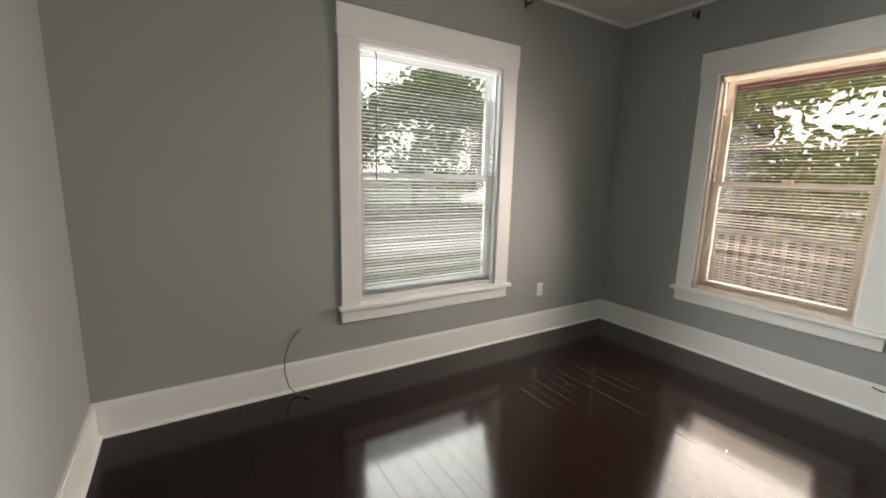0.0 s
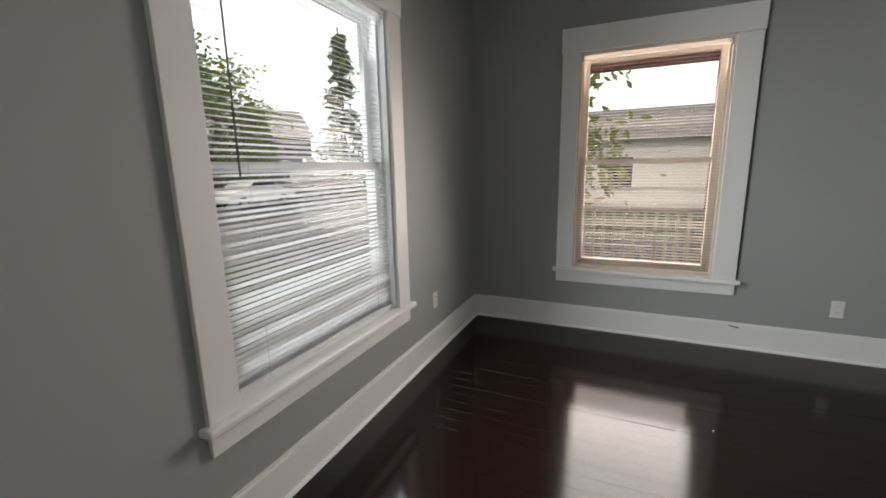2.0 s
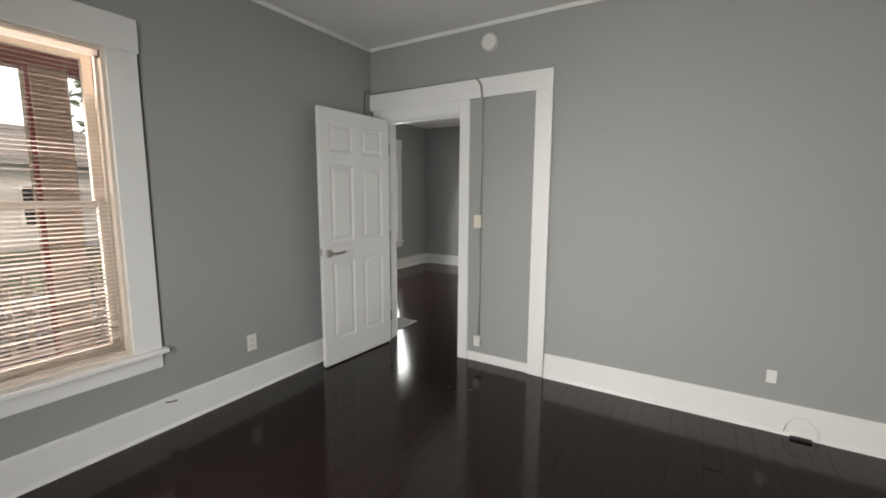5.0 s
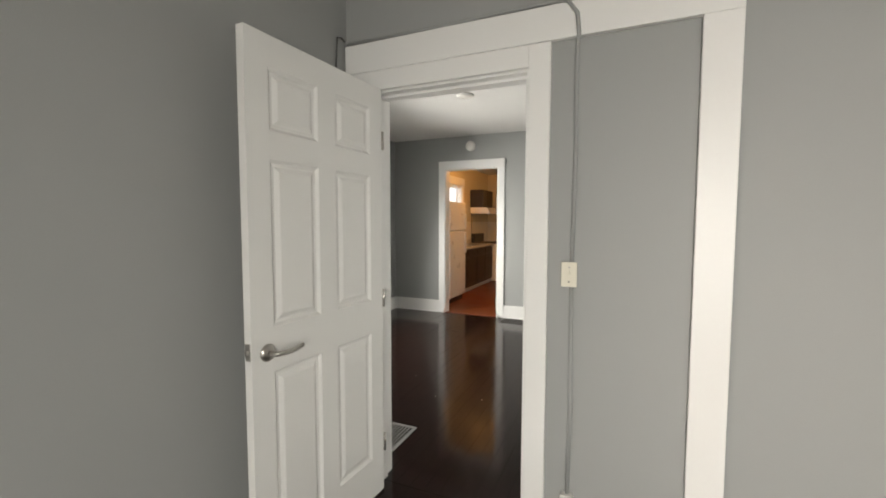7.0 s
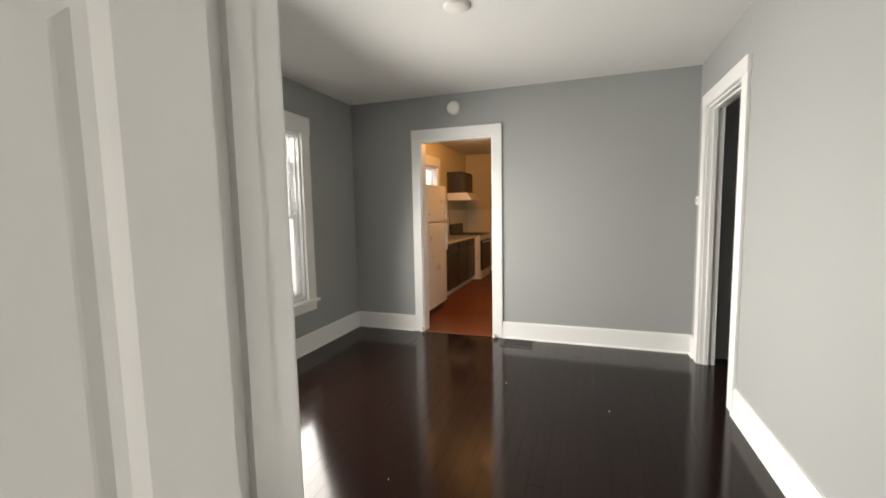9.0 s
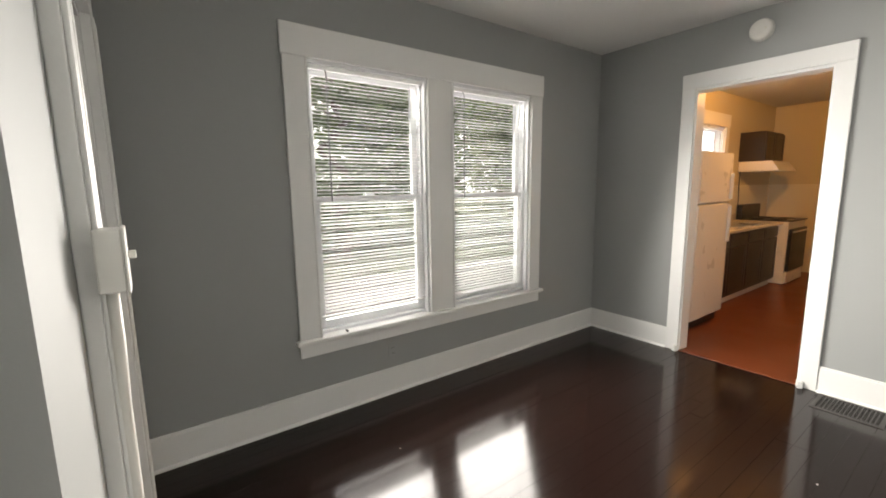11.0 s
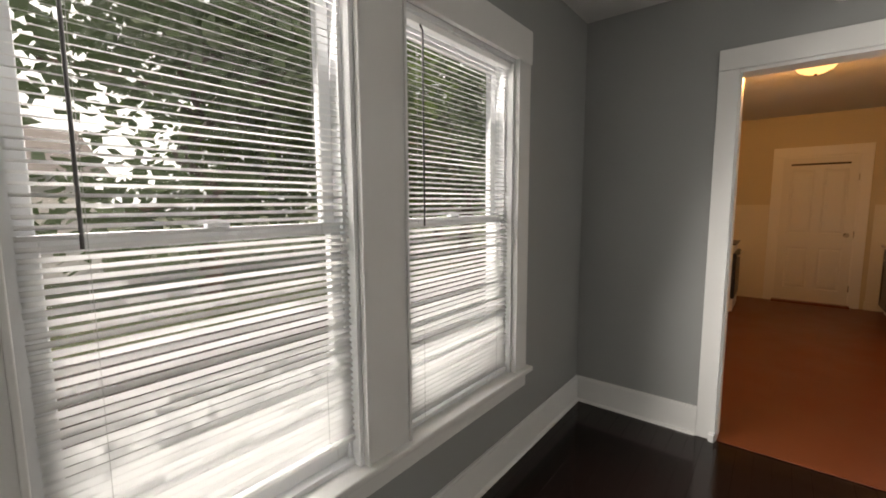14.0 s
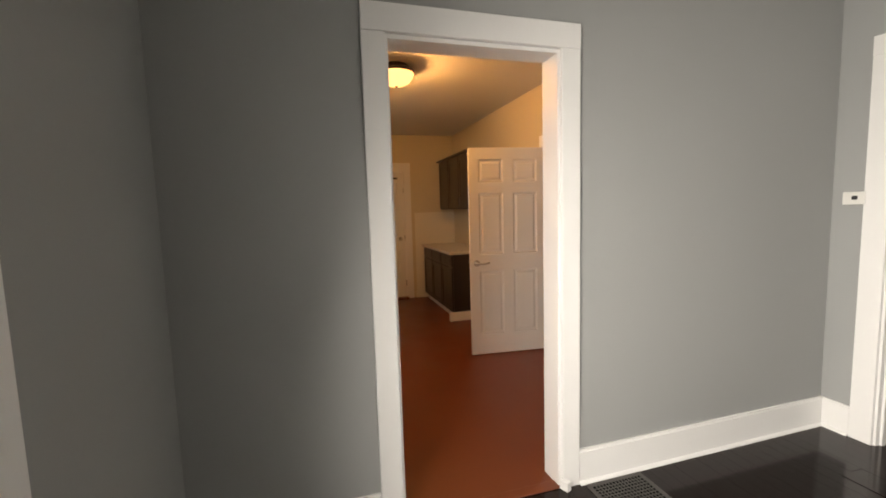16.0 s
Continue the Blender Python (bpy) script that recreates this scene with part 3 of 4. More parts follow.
def panel_door(name, m, w, h, mat, label, handle_x, toward, rows=((0.20, 0.84), (1.00, 1.60), (1.70, 1.92))):
    """A six-panel door, local x from the hinge, y through its thickness."""
    t = 0.035
    root = thing(name, m, label, "door")
    st, mid = 0.094, 0.10
    cols = ((st, w / 2 - mid / 2), (w / 2 + mid / 2, w - st))
    us = [0, *[u for c in cols for u in c], w]
    zs = [0.0, *[z for r in rows for z in r], h]
    bm = bmesh.new()
    for i in range(len(us) - 1):
        for k in range(len(zs) - 1):
            if i % 2 == 1 and k % 2 == 1:
                continue
            box(bm, us[i], us[i + 1], 0, t, zs[k], zs[k + 1])
    bmesh.ops.remove_doubles(bm, verts=bm.verts, dist=0.0001)
    part("leaf", bm, mat, root)
    for a, b in cols:
        for lo, hi in rows:
            p = bmesh.new()
            for d, y0 in ((1, t), (-1, 0.0)):
                rings = []
                for ins, dep in ((0.0, 0.0), (0.012, 0.009), (0.024, 0.010), (0.040, 0.003), (0.044, 0.002)):
                    yy = y0 - d * dep
                    rings.append([p.verts.new(c) for c in ((a + ins, yy, lo + ins), (b - ins, yy, lo + ins), (b - ins, yy, hi - ins), (a + ins, yy, hi - ins))])
                for r0, r1 in zip(rings, rings[1:]):
                    for k in range(4):
                        p.faces.new((r0[k], r0[(k + 1) % 4], r1[(k + 1) % 4], r1[k]))
                p.faces.new(rings[-1])
            part("panel", p, mat, root)
    if handle_x:
        lever(root, handle_x, 0.915, t, 1, toward)
        lever(root, handle_x, 0.915, 0, -1, toward)
        e = w if handle_x > w / 2 else 0
        s = 1 if e else -1
        part("latch_plate", boxes((min(e, e + s * 0.002), max(e, e + s * 0.002), 0.006, 0.029, 0.90, 0.96)), NICKEL, root)
        part("latch", boxes((min(e, e + s * 0.012), max(e, e + s * 0.012), 0.011, 0.024, 0.92, 0.94), bevel=0.003), NICKEL, root)
    for z in (0.25, 1.0, 1.78):
        g = bmesh.new()
        tube(g, [(-0.004, t + 0.004, z - 0.045), (-0.004, t + 0.004, z + 0.045)], 0.006, 8)
        part("hinge", g, NICKEL, root)
    return root


# open leaf: hinge at the doorway's porch side, swung back along the porch wall
panel_door("door_1", pose(0.186, 3.795, 0.012, 0, 0, -93.4), 0.765, 2.028, DOORM, "white six-panel door standing open against the porch wall", 0.70, -1)
panel_door("kitchen_door", pose(0.665, 9.79, 0.012, 0, 0, 174), 0.785, 2.03, DOORM, "white six-panel door standing open in the kitchen", 0.72, -1)
back = panel_door("back_door", pose(-0.18, KY1 + 0.03, 0.012, 0, 0, 180), 0.79, 2.06, DOORM, "cream-lit closed panelled back door", 0, 1, rows=((0.20, 0.80), (1.0, 1.90)))
fd = panel_door("front_door", pose(-1.60, 3.87, 0.012), 0.83, 2.04, FRONTDOOR, "dark closed front door in a white frame", 0.76, -1)
kn = bmesh.new()
lathe(kn, [(0.03, 0), (0.03, 0.006), (0.012, 0.010), (0.012, 0.030), (0.026, 0.040), (0.029, 0.052), (0.022, 0.062), (0, 0.065)], 20, (0.07, 0.035, 0.99), Matrix.Rotation(-math.pi / 2, 3, "X"))
part("door_knob", kn, NICKEL, back, "polished round knob")


# ---- first room fittings ----
def wall_plate(name, m, label, cat, mat=PLASTIC, w=0.07, h=0.115, slots=True, group=""):
    root = thing(name, m, label, cat, group)
    part("plate", boxes((-w / 2, w / 2, 0, 0.006, -h / 2, h / 2), bevel=0.0025), mat, root)
    if slots:
        for z in (-0.02, 0.02):
            f = part("socket_face", boxes((-0.016, 0.016, 0.006, 0.008, z - 0.014, z + 0.014), bevel=0.0009), mat, root)
            part("slot", boxes((-0.008, -0.0055, 0.0081, 0.0086, z - 0.004, z + 0.006), (0.0055, 0.008, 0.0081, 0.0086, z - 0.004, z + 0.006)), BLACK, f)
        part("screw", boxes((-0.0025, 0.0025, 0.006, 0.0075, -0.0025, 0.0025), bevel=0.0007), mat, root)
    return root


wall_plate("wall_outlet", pose(0.85, 0, 0.39), "white double outlet on the street wall", "outlet", group="outlets")
wall_plate("wall_outlet", pose(0, 2.51, 0.35, 0, 0, -90), "white double outlet on the porch wall", "outlet", group="outlets")
wall_plate("cable_jack", pose(3.065, AY, 0.33, 0, 0, 180), "small white cable jack plate on the wall", "wall plate", w=0.05, h=0.078, slots=False)
wall_plate("wall_outlet", pose(BX0, 5.51, 0.31, 0, 0, -90), "grey-painted outlet under the paired windows", "outlet", WALL, group="outlets")


def round_alarm(m, label, r=0.068):
    root = thing("smoke_alarm", m, label, "smoke alarm", "smoke alarms")
    b = bmesh.new()
    lathe(b, [(r, 0), (r, 0.014), (r * 0.97, 0.018)], 32)
    part("base", b, PLASTIC, root)
    c = bmesh.new()
    lathe(c, [(r * 0.93, 0.016), (r * 0.92, 0.034), (r * 0.80, 0.044), (r * 0.4, 0.048), (0, 0.048)], 32)
    part("cover", c, PLASTIC, root)
    d = bmesh.new()
    lathe(d, [(0.006, 0.046), (0.006, 0.051), (0, 0.051)], 12, (r * 0.45, 0, 0))
    part("button", d, IVORY, root)
    return root


round_alarm(pose(1.193, AY, 2.53, 90, 0, 0), "round white smoke alarm above the doorway casing")
round_alarm(pose(-0.79, BY1, 2.525, 90, 0, 0), "round white smoke alarm above the kitchen doorway", 0.075)
cl = bmesh.new()
lathe(cl, [(0.085, 0), (0.085, -0.010), (0.070, -0.020), (0.0, -0.024)], 32)
single("ceiling_cover", cl, PLASTIC, pose(-0.18, 6.02, H), "round white cover plate on the ceiling", "ceiling fixture")


def surface_box(m, label, mat, w=0.056, h=0.096, d=0.040, toggle=True):
    root = thing("switch_box", m, label, "switch box", "surface boxes")
    part("body", boxes((-w / 2, w / 2, 0, d, -h / 2, h / 2), bevel=0.004), mat, root)
    part("cover", boxes((-w / 2 - 0.003, w / 2 + 0.003, d, d + 0.006, -h / 2 - 0.003, h / 2 + 0.003), bevel=0.002), mat, root)
    if toggle:
        part("toggle", boxes((-0.005, 0.005, d + 0.006, d + 0.020, 0.0, 0.016), bevel=0.002), mat, root)
    for z in (-0.03, 0.03):
        part("screw", boxes((-0.003, 0.003, d + 0.006, d + 0.0075, z - 0.003, z + 0.003), bevel=0.0007), NICKEL, root)
    return root


surface_box(pose(1.127, AY, 1.178, 0, 0, 180), "ivory surface-mounted switch box on grey conduit", IVORY)
surface_box(pose(1.135, AY, 0.185, 0, 0, 180), "small white surface outlet box at the conduit's foot", PLASTIC, 0.05, 0.08, 0.035, False)
cd = bmesh.new()
tube(cd, [(1.133, AY - 0.011, 0.225), (1.138, AY - 0.011, 0.6), (1.134, AY - 0.011, 1.125)], 0.0085, 8)
tube(cd, [(1.134, AY - 0.011, 1.225), (1.140, AY - 0.011, 1.7), (1.136, AY - 0.011, 2.05), (1.146, AY - 0.040, 2.14), (1.138, AY - 0.040, 2.22), (1.10, AY - 0.036, 2.275), (1.04, AY - 0.016, 2.292), (0.5, AY - 0.011, 2.288), (0.012, AY - 0.012, 2.292)], 0.0085, 8)
tagged(part("conduit", cd, WALL), "grey-painted surface conduit bent over the door casing", "conduit")
wr = bmesh.new()
tube(wr, [(0.010, AY - 0.03, 2.30), (0.011, AY - 0.06, 2.31), (0.010, AY - 0.09, 2.30), (0.009, AY - 0.10, 2.15), (0.010, AY - 0.09, 2.0)], 0.004, 6)
tagged(part("wall_wire", wr, CABLE), "thin grey wire in the corner above the door", "wire")
cb = bmesh.new()
tube(cb, [(2.87, 0.0, 0.385), (2.885, 0.012, 0.38), (2.935, 0.022, 0.33), (2.97, 0.026, 0.24), (2.975, 0.034, 0.14), (2.955, 0.05, 0.05), (2.92, 0.075, 0.010), (2.88, 0.12, 0.006)], 0.0035, 8)
tube(cb, [(2.885, 0.114, 0.007), (2.862, 0.142, 0.007)], 0.006, 8)
tagged(part("coax_cable", cb, CABLE), "loose grey coaxial cable hanging out of the wall", "cable")
lp = bmesh.new()
tube(lp, [(3.30, AY - 0.03, 0.014), (3.29, AY - 0.022, 0.07), (3.25, AY - 0.021, 0.115), (3.19, AY - 0.021, 0.12), (3.15, AY - 0.022, 0.08), (3.14, AY - 0.03, 0.02)], 0.004, 8)
tagged(part("cable_loop", lp, PLASTIC), "white cable looped against the baseboard", "cable")
single("cable_plug", boxes((-0.05, 0.05, -0.014, 0.014, 0, 0.016), bevel=0.005), BLACK, pose(3.22, AY - 0.055, 0.0), "black plug block lying on the floor", "plug")
st = bmesh.new()
tube(st, [(0.018, 1.93, 0.165), (0.03, 1.94, 0.166), (0.036, 1.965, 0.162), (0.034, 1.985, 0.160)], 0.004, 6)
tagged(part("cable_stub", st, BLACK), "short black cable stub on the baseboard", "cable")
hc = bmesh.new()
tube(hc, [(0.008, 1.945, 2.27), (0.007, 1.946, 1.4), (0.008, 1.944, 0.50), (0.03, 1.96, 0.485), (0.06, 1.965, 0.488)], 0.0045, 6)
tagged(part("window_cable", hc, CABLE), "dark cable stapled down beside the porch window", "cable")
for m in (pose(1.19, 0, 2.60), pose(2.66, 0, 2.60), pose(0, 0.62, 2.59, 0, 0, -90), pose(0, 2.03, 2.59, 0, 0, -90)):
    br = thing("curtain_bracket", m, "dark bronze curtain rod bracket high on the wall", "curtain bracket", "curtain brackets")
    part("plate", boxes((-0.009, 0.009, 0, 0.005, -0.035, 0.035), bevel=0.002), BRACKET, br)
    ar = bmesh.new()
    tube(ar, [(0, 0.004, 0.01), (0, 0.03, -0.012), (0, 0.06, -0.018), (0, 0.075, -0.008), (0, 0.078, 0.010)], 0.006, 8)
    part("hook", ar, BRACKET, br)


def floor_register(x0, x1, y0, y1, label, nx, ny):
    root = thing("floor_register", pose((x0 + x1) / 2, (y0 + y1) / 2, 0), label, "floor register", "floor registers")
    w, d = (x1 - x0) / 2, (y1 - y0) / 2
    part("grille_frame", boxes((-w, w, -d, -d + 0.022, 0, 0.006), (-w, w, d - 0.022, d, 0, 0.006), (-w, -w + 0.022, -d + 0.022, d - 0.022, 0, 0.006), (w - 0.022, w, -d + 0.022, d - 0.022, 0, 0.006)), REGISTER, root)
    # flat black sheet in place of the shade below the bars
    part("duct_shade", boxes((-w + 0.02, w - 0.02, -d + 0.02, d - 0.02, 0.0, 0.0015)), DUCT_SHADE, root)
    for i in range(1, nx):
        x = -w + 0.022 + (2 * w - 0.044) * i / nx
        part("bar", boxes((x - 0.0022, x + 0.0022, -d + 0.022, d - 0.022, 0.0015, 0.006)), REGISTER, root)
    g = bmesh.new()
    for k in range(1, ny):
        y = -d + 0.022 + (2 * d - 0.044) * k / ny
        box(g, -w + 0.022, w - 0.022, y - 0.0022, y + 0.0022, 0.0015, 0.005)
    part("cross_bars", g, REGISTER, root)


floor_register(-0.24, 0.10, 7.575, 7.83, "dark metal floor register by the kitchen doorway", 15, 10)
floor_register(-0.24, 0.08, 4.06, 4.44, "dark metal floor register inside the doorway", 12, 14)
floor_register(0.04, 0.16, 3.28, 3.60, "dark metal floor register under the open door", 6, 14)

# ---- second room fittings ----
surface_box(pose(-0.645, BY0 + 0.032, 1.315, 0, 0, 0), "grey-white surface switch box beside the front door", PLASTIC, 0.075, 0.125, 0.045)
c2 = bmesh.new()
tube(c2, [(-0.645, BY0 + 0.050, 1.255), (-0.645, BY0 + 0.050, 1.14), (-0.65, BY0 + 0.046, 1.0), (-0.65, BY0 + 0.046, 0.5), (-0.65, BY0 + 0.046, 0.02)], 0.012, 8)
tagged(part("conduit", c2, PLASTIC), "white surface conduit running down from the switch box", "conduit")
th = thing("thermostat", pose(BX1, 7.75, 1.46, 0, 0, 90), "white thermostat with a small dark display", "thermostat")
part("body", boxes((-0.055, 0.055, 0, 0.028, -0.038, 0.038), bevel=0.005), PLASTIC, th)
part("display", boxes((-0.020, 0.008, 0.028, 0.0295, -0.010, 0.014)), BLACK, th)
single("sill_debris", boxes((-0.016, 0.016, -0.006, 0.006, 0, 0.010), bevel=0.003), BLACK, pose(BX0 + 0.02, 5.17, W3A[2]), "dark scrap of latch lying on the window sill", "latch")
rng = random.Random(5)
for k in range(10):
    x, y = (rng.uniform(-1.5, 0.9), rng.uniform(4.6, 7.4)) if k < 7 else (rng.uniform(0.8, 2.6), rng.uniform(1.2, 3.4))
    c = bmesh.new()
    bmesh.ops.create_icosphere(c, subdivisions=1, radius=rng.uniform(0.002, 0.0042))
    bmesh.ops.scale(c, vec=(1.6, 1.0, 0.45), verts=c.verts)
    bmesh.ops.translate(c, vec=(0, 0, 0.002), verts=c.verts)
    single("paint_fleck", c, TRIM, pose(x, y, 0, 0, 0, rng.uniform(0, 180)), "small white fleck lying on the dark floor", "debris", "flecks on the floor")


# ---- kitchen ----
def cabinet(m, w, d, h, label, doors=1, drawer=True, toe=0.09, name="base_cabinet"):
    """Local x along its front, y towards the room (front at y = d)."""
    root = thing(name, m, label, "cabinet", "kitchen cabinets")
    part("body", boxes((0, w, 0, d - 0.02, toe, h)), DARKWOOD, root)
    if toe:
        part("toe_board", boxes((0, w, 0, d - 0.06, 0, toe)), TRIM, root)
    dw = w / doors
    top = h - 0.02
    if drawer:
        for i in range(doors):
            f = part("drawer", boxes((i * dw + 0.012, (i + 1) * dw - 0.012, d - 0.02, d, h - 0.16, h - 0.025), bevel=0.004), DARKWOOD, root)
            part("raised_field", boxes((i * dw + 0.05, (i + 1) * dw - 0.05, d, d + 0.005, h - 0.128, h - 0.057), bevel=0.002), DARKWOOD, f)
        top = h - 0.18
    for i in range(doors):
        a, b = i * dw + 0.012, (i + 1) * dw - 0.012
        f = part("door", boxes((a, a + 0.055, d - 0.02, d, toe + 0.02, top), (b - 0.055, b, d - 0.02, d, toe + 0.02, top), (a + 0.055, b - 0.055, d - 0.02, d, toe + 0.02, toe + 0.075), (a + 0.055, b - 0.055, d - 0.02, d, top - 0.055, top), bevel=0.002), DARKWOOD, root)
        part("door_field", boxes((a + 0.055, b - 0.055, d - 0.016, d - 0.008, toe + 0.075, top - 0.055)), DARKWOOD, f)
    return root


# along the driveway side: local x runs towards -y, y into the room
def left_run(y_end):
    return pose(BX0 + 0.008, y_end, 0, 0, 0, -90)


fr = thing("refrigerator", left_run(9.14), "white top-freezer refrigerator, glowing orange in lamplight", "refrigerator")
part("cabinet_body", boxes((0, 0.74, 0.03, 0.66, 0.02, 1.76), bevel=0.012), FRIDGEM, fr)
part("freezer_door", boxes((0.003, 0.737, 0.665, 0.735, 1.262, 1.755), bevel=0.014), FRIDGEM, fr)
part("fridge_door", boxes((0.003, 0.737, 0.665, 0.735, 0.10, 1.248), bevel=0.014), FRIDGEM, fr)
part("kick_grille", boxes((0.02, 0.72, 0.64, 0.68, 0.0, 0.09)), BLACK, fr)
part("handle", boxes((0.03, 0.055, 0.735, 0.765, 1.29, 1.55), bevel=0.006), FRIDGEM, fr)
part("handle", boxes((0.03, 0.055, 0.735, 0.765, 0.85, 1.22), bevel=0.006), FRIDGEM, fr)
cabinet(left_run(10.30), 1.10, 0.56, 0.87, "dark espresso base cabinet under the worktop", 2)
cabinet(left_run(11.41), 1.10, 0.56, 0.87, "dark espresso base cabinet beside the stove", 2)
wt = boxes((0, 2.23, 0.0, 0.60, 0.87, 0.908), bevel=0.006)
box(wt, 0, 2.23, 0, 0.018, 0.908, 1.0)
single("worktop", wt, COUNTER, left_run(11.42), "pale laminate worktop along the kitchen wall", "worktop")
sk = thing("sink", left_run(10.86), "steel kitchen sink let into the worktop", "sink")
part("rim", boxes((0.0, 0.75, 0.08, 0.11, 0.908, 0.916), (0.0, 0.75, 0.50, 0.53, 0.908, 0.916), (0, 0.03, 0.11, 0.50, 0.908, 0.916), (0.72, 0.75, 0.11, 0.50, 0.908, 0.916)), STEEL, sk)
part("bowl", boxes((0.03, 0.72, 0.11, 0.50, 0.9085, 0.911)), STEEL, sk)
fc = bmesh.new()
tube(fc, [(0.37, 0.06, 0.908), (0.37, 0.06, 1.06), (0.37, 0.10, 1.11), (0.37, 0.20, 1.10), (0.37, 0.23, 1.06)], 0.011, 10)
part("tap", fc, STEEL, sk)
sv = thing("stove", left_run(12.19), "white free-standing stove with a black oven door", "stove")
part("body", boxes((0, 0.76, 0.02, 0.66, 0.02, 0.905), bevel=0.006), FRIDGEM, sv)
part("oven_door", boxes((0.02, 0.74, 0.66, 0.70, 0.20, 0.80), bevel=0.008), BLACK, sv)
part("drawer", boxes((0.02, 0.74, 0.66, 0.69, 0.03, 0.185), bevel=0.006), FRIDGEM, sv)
part("cooktop", boxes((0.01, 0.75, 0.05, 0.69, 0.905, 0.922), bevel=0.004), BLACK, sv)
hb = bmesh.new()
tube(hb, [(0.08, 0.70, 0.76), (0.08, 0.735, 0.77), (0.68, 0.735, 0.77), (0.68, 0.70, 0.76)], 0.010, 8)
part("handle", hb, FRIDGEM, sv)
part("control_panel", boxes((0.0, 0.76, 0.02, 0.09, 0.905, 1.13), bevel=0.010), BLACK, sv)
for x in (0.2, 0.56):
    for y in (0.22, 0.50):
        el = bmesh.new()
        for r in (0.03, 0.055, 0.08, 0.10):
            tube(el, [(x + r * math.cos(a * math.pi / 8), y + r * math.sin(a * math.pi / 8), 0.925) for a in range(17)], 0.005, 5)
        part("burner_coil", el, BLACK, sv)
hd = thing("range_hood", left_run(12.17), "white under-cabinet range hood", "range hood")
bm = boxes((0, 0.76, 0.0, 0.40, 1.62, 1.76))
for v in bm.verts:
    if v.co.z < 1.7 and v.co.y > 0.2:
        v.co.y = 0.50
part("shell", bm, FRIDGEM, hd)
part("filter", boxes((0.04, 0.72, 0.04, 0.44, 1.614, 1.622)), STEEL, hd)
cw = bmesh.new()
tube(cw, [(0.70, 0.01, 1.62), (0.715, 0.012, 1.4), (0.69, 0.014, 1.2), (0.70, 0.012, 1.05)], 0.005, 6)
part("power_cord", cw, BLACK, hd)
cabinet(pose(BX0, 12.17, 1.76, 0, 0, -90), 0.76, 0.33, 0.42, "short dark wall cabinet over the range hood", 2, False, 0.0, "wall_cabinet")
cabinet(pose(KX1 - 0.002, 11.17, 0, 0, 0, 90), 1.50, 0.58, 0.87, "dark espresso base cabinet by the back door", 3)
single("worktop", boxes((-0.02, 1.51, 0.0, 0.61, 0.87, 0.905), bevel=0.006), COUNTER, pose(KX1 - 0.002, 11.17, 0, 0, 0, 90), "short pale laminate worktop by the back door", "worktop")
high = cabinet(pose(KX1 - 0.002, 11.07, 1.46, 0, 0, 90), 1.45, 0.33, 0.74, "dark wall cabinet above the short worktop", 3, False, 0.0, "wall_cabinet")
part("top_moulding", boxes((-0.03, 1.47, 0, 0.36, 0.74, 0.765), bevel=0.005), DARKWOOD, high)
single("back_door_dark_bar", boxes((-0.31, 0.31, -0.012, 0, -0.012, 0.012), bevel=0.003), BRACKET, pose(-0.575, KY1 + 0.030 - 0.035, 1.985), "thin dark bar across the top of the back door", "door bar")
single("door_threshold", boxes((-0.42, 0.42, -0.10, 0.02, 0, 0.03), bevel=0.006), KFLOOR, pose(-0.575, KY1 - 0.025, 0), "worn brown wooden threshold at the back door", "threshold")
single("cabinet_plinth", boxes((-0.63, 0.0, -0.05, 0.0, 0, 0.11), bevel=0.004), TRIM, pose(KX1 - 0.004, 11.17, 0), "white plinth board at the cabinet's foot", "plinth")
single("backsplash_block", boxes((-0.16, 0.0, 0, 0.12, 0, 0.10), bevel=0.004), COUNTER, pose(KX1 - 0.004, 11.17, 0.905), "short upstand block at the worktop's end", "upstand")
lampk = thing("ceiling_lamp", pose(-0.82, 9.63, H), "lit frosted bowl ceiling lamp with a bronze rim", "ceiling lamp")
b = bmesh.new()
lathe(b, [(0.10, 0), (0.115, -0.030), (0.150, -0.045), (0.160, -0.055), (0.158, -0.070), (0.140, -0.072)], 36)
part("canopy", b, BRACKET, lampk)
b = bmesh.new()
lathe(b, [(0.148, -0.068), (0.140, -0.100), (0.112, -0.138), (0.060, -0.165), (0, -0.172)], 36)
part("shade", b, FROST, lampk, "frosted glass bowl, lit").visible_shadow = False
b = bmesh.new()
lathe(b, [(0.012, -0.171), (0.012, -0.181), (0, -0.186)], 12)
part("finial", b, BRACKET, lampk)
for k in range(3):
    c = bmesh.new()
    ang = k * 2.094 + 0.5
    lathe(c, [(0, 0.006), (0.008, 0.004), (0.009, -0.006), (0, -0.010)], 10, (0.163 * math.cos(ang), 0.163 * math.sin(ang), -0.062))
    part("thumb_screw", c, BRACKET, lampk)
bulb = bpy.data.lights.new("kitchen_bulb", "POINT")
bulb.energy, bulb.color, bulb.shadow_soft_size = KITCHEN_WATTS, (1.0, 0.50, 0.16), 0.05
new("kitchen_bulb", bulb).location = (-0.82, 9.63, H - 0.12)

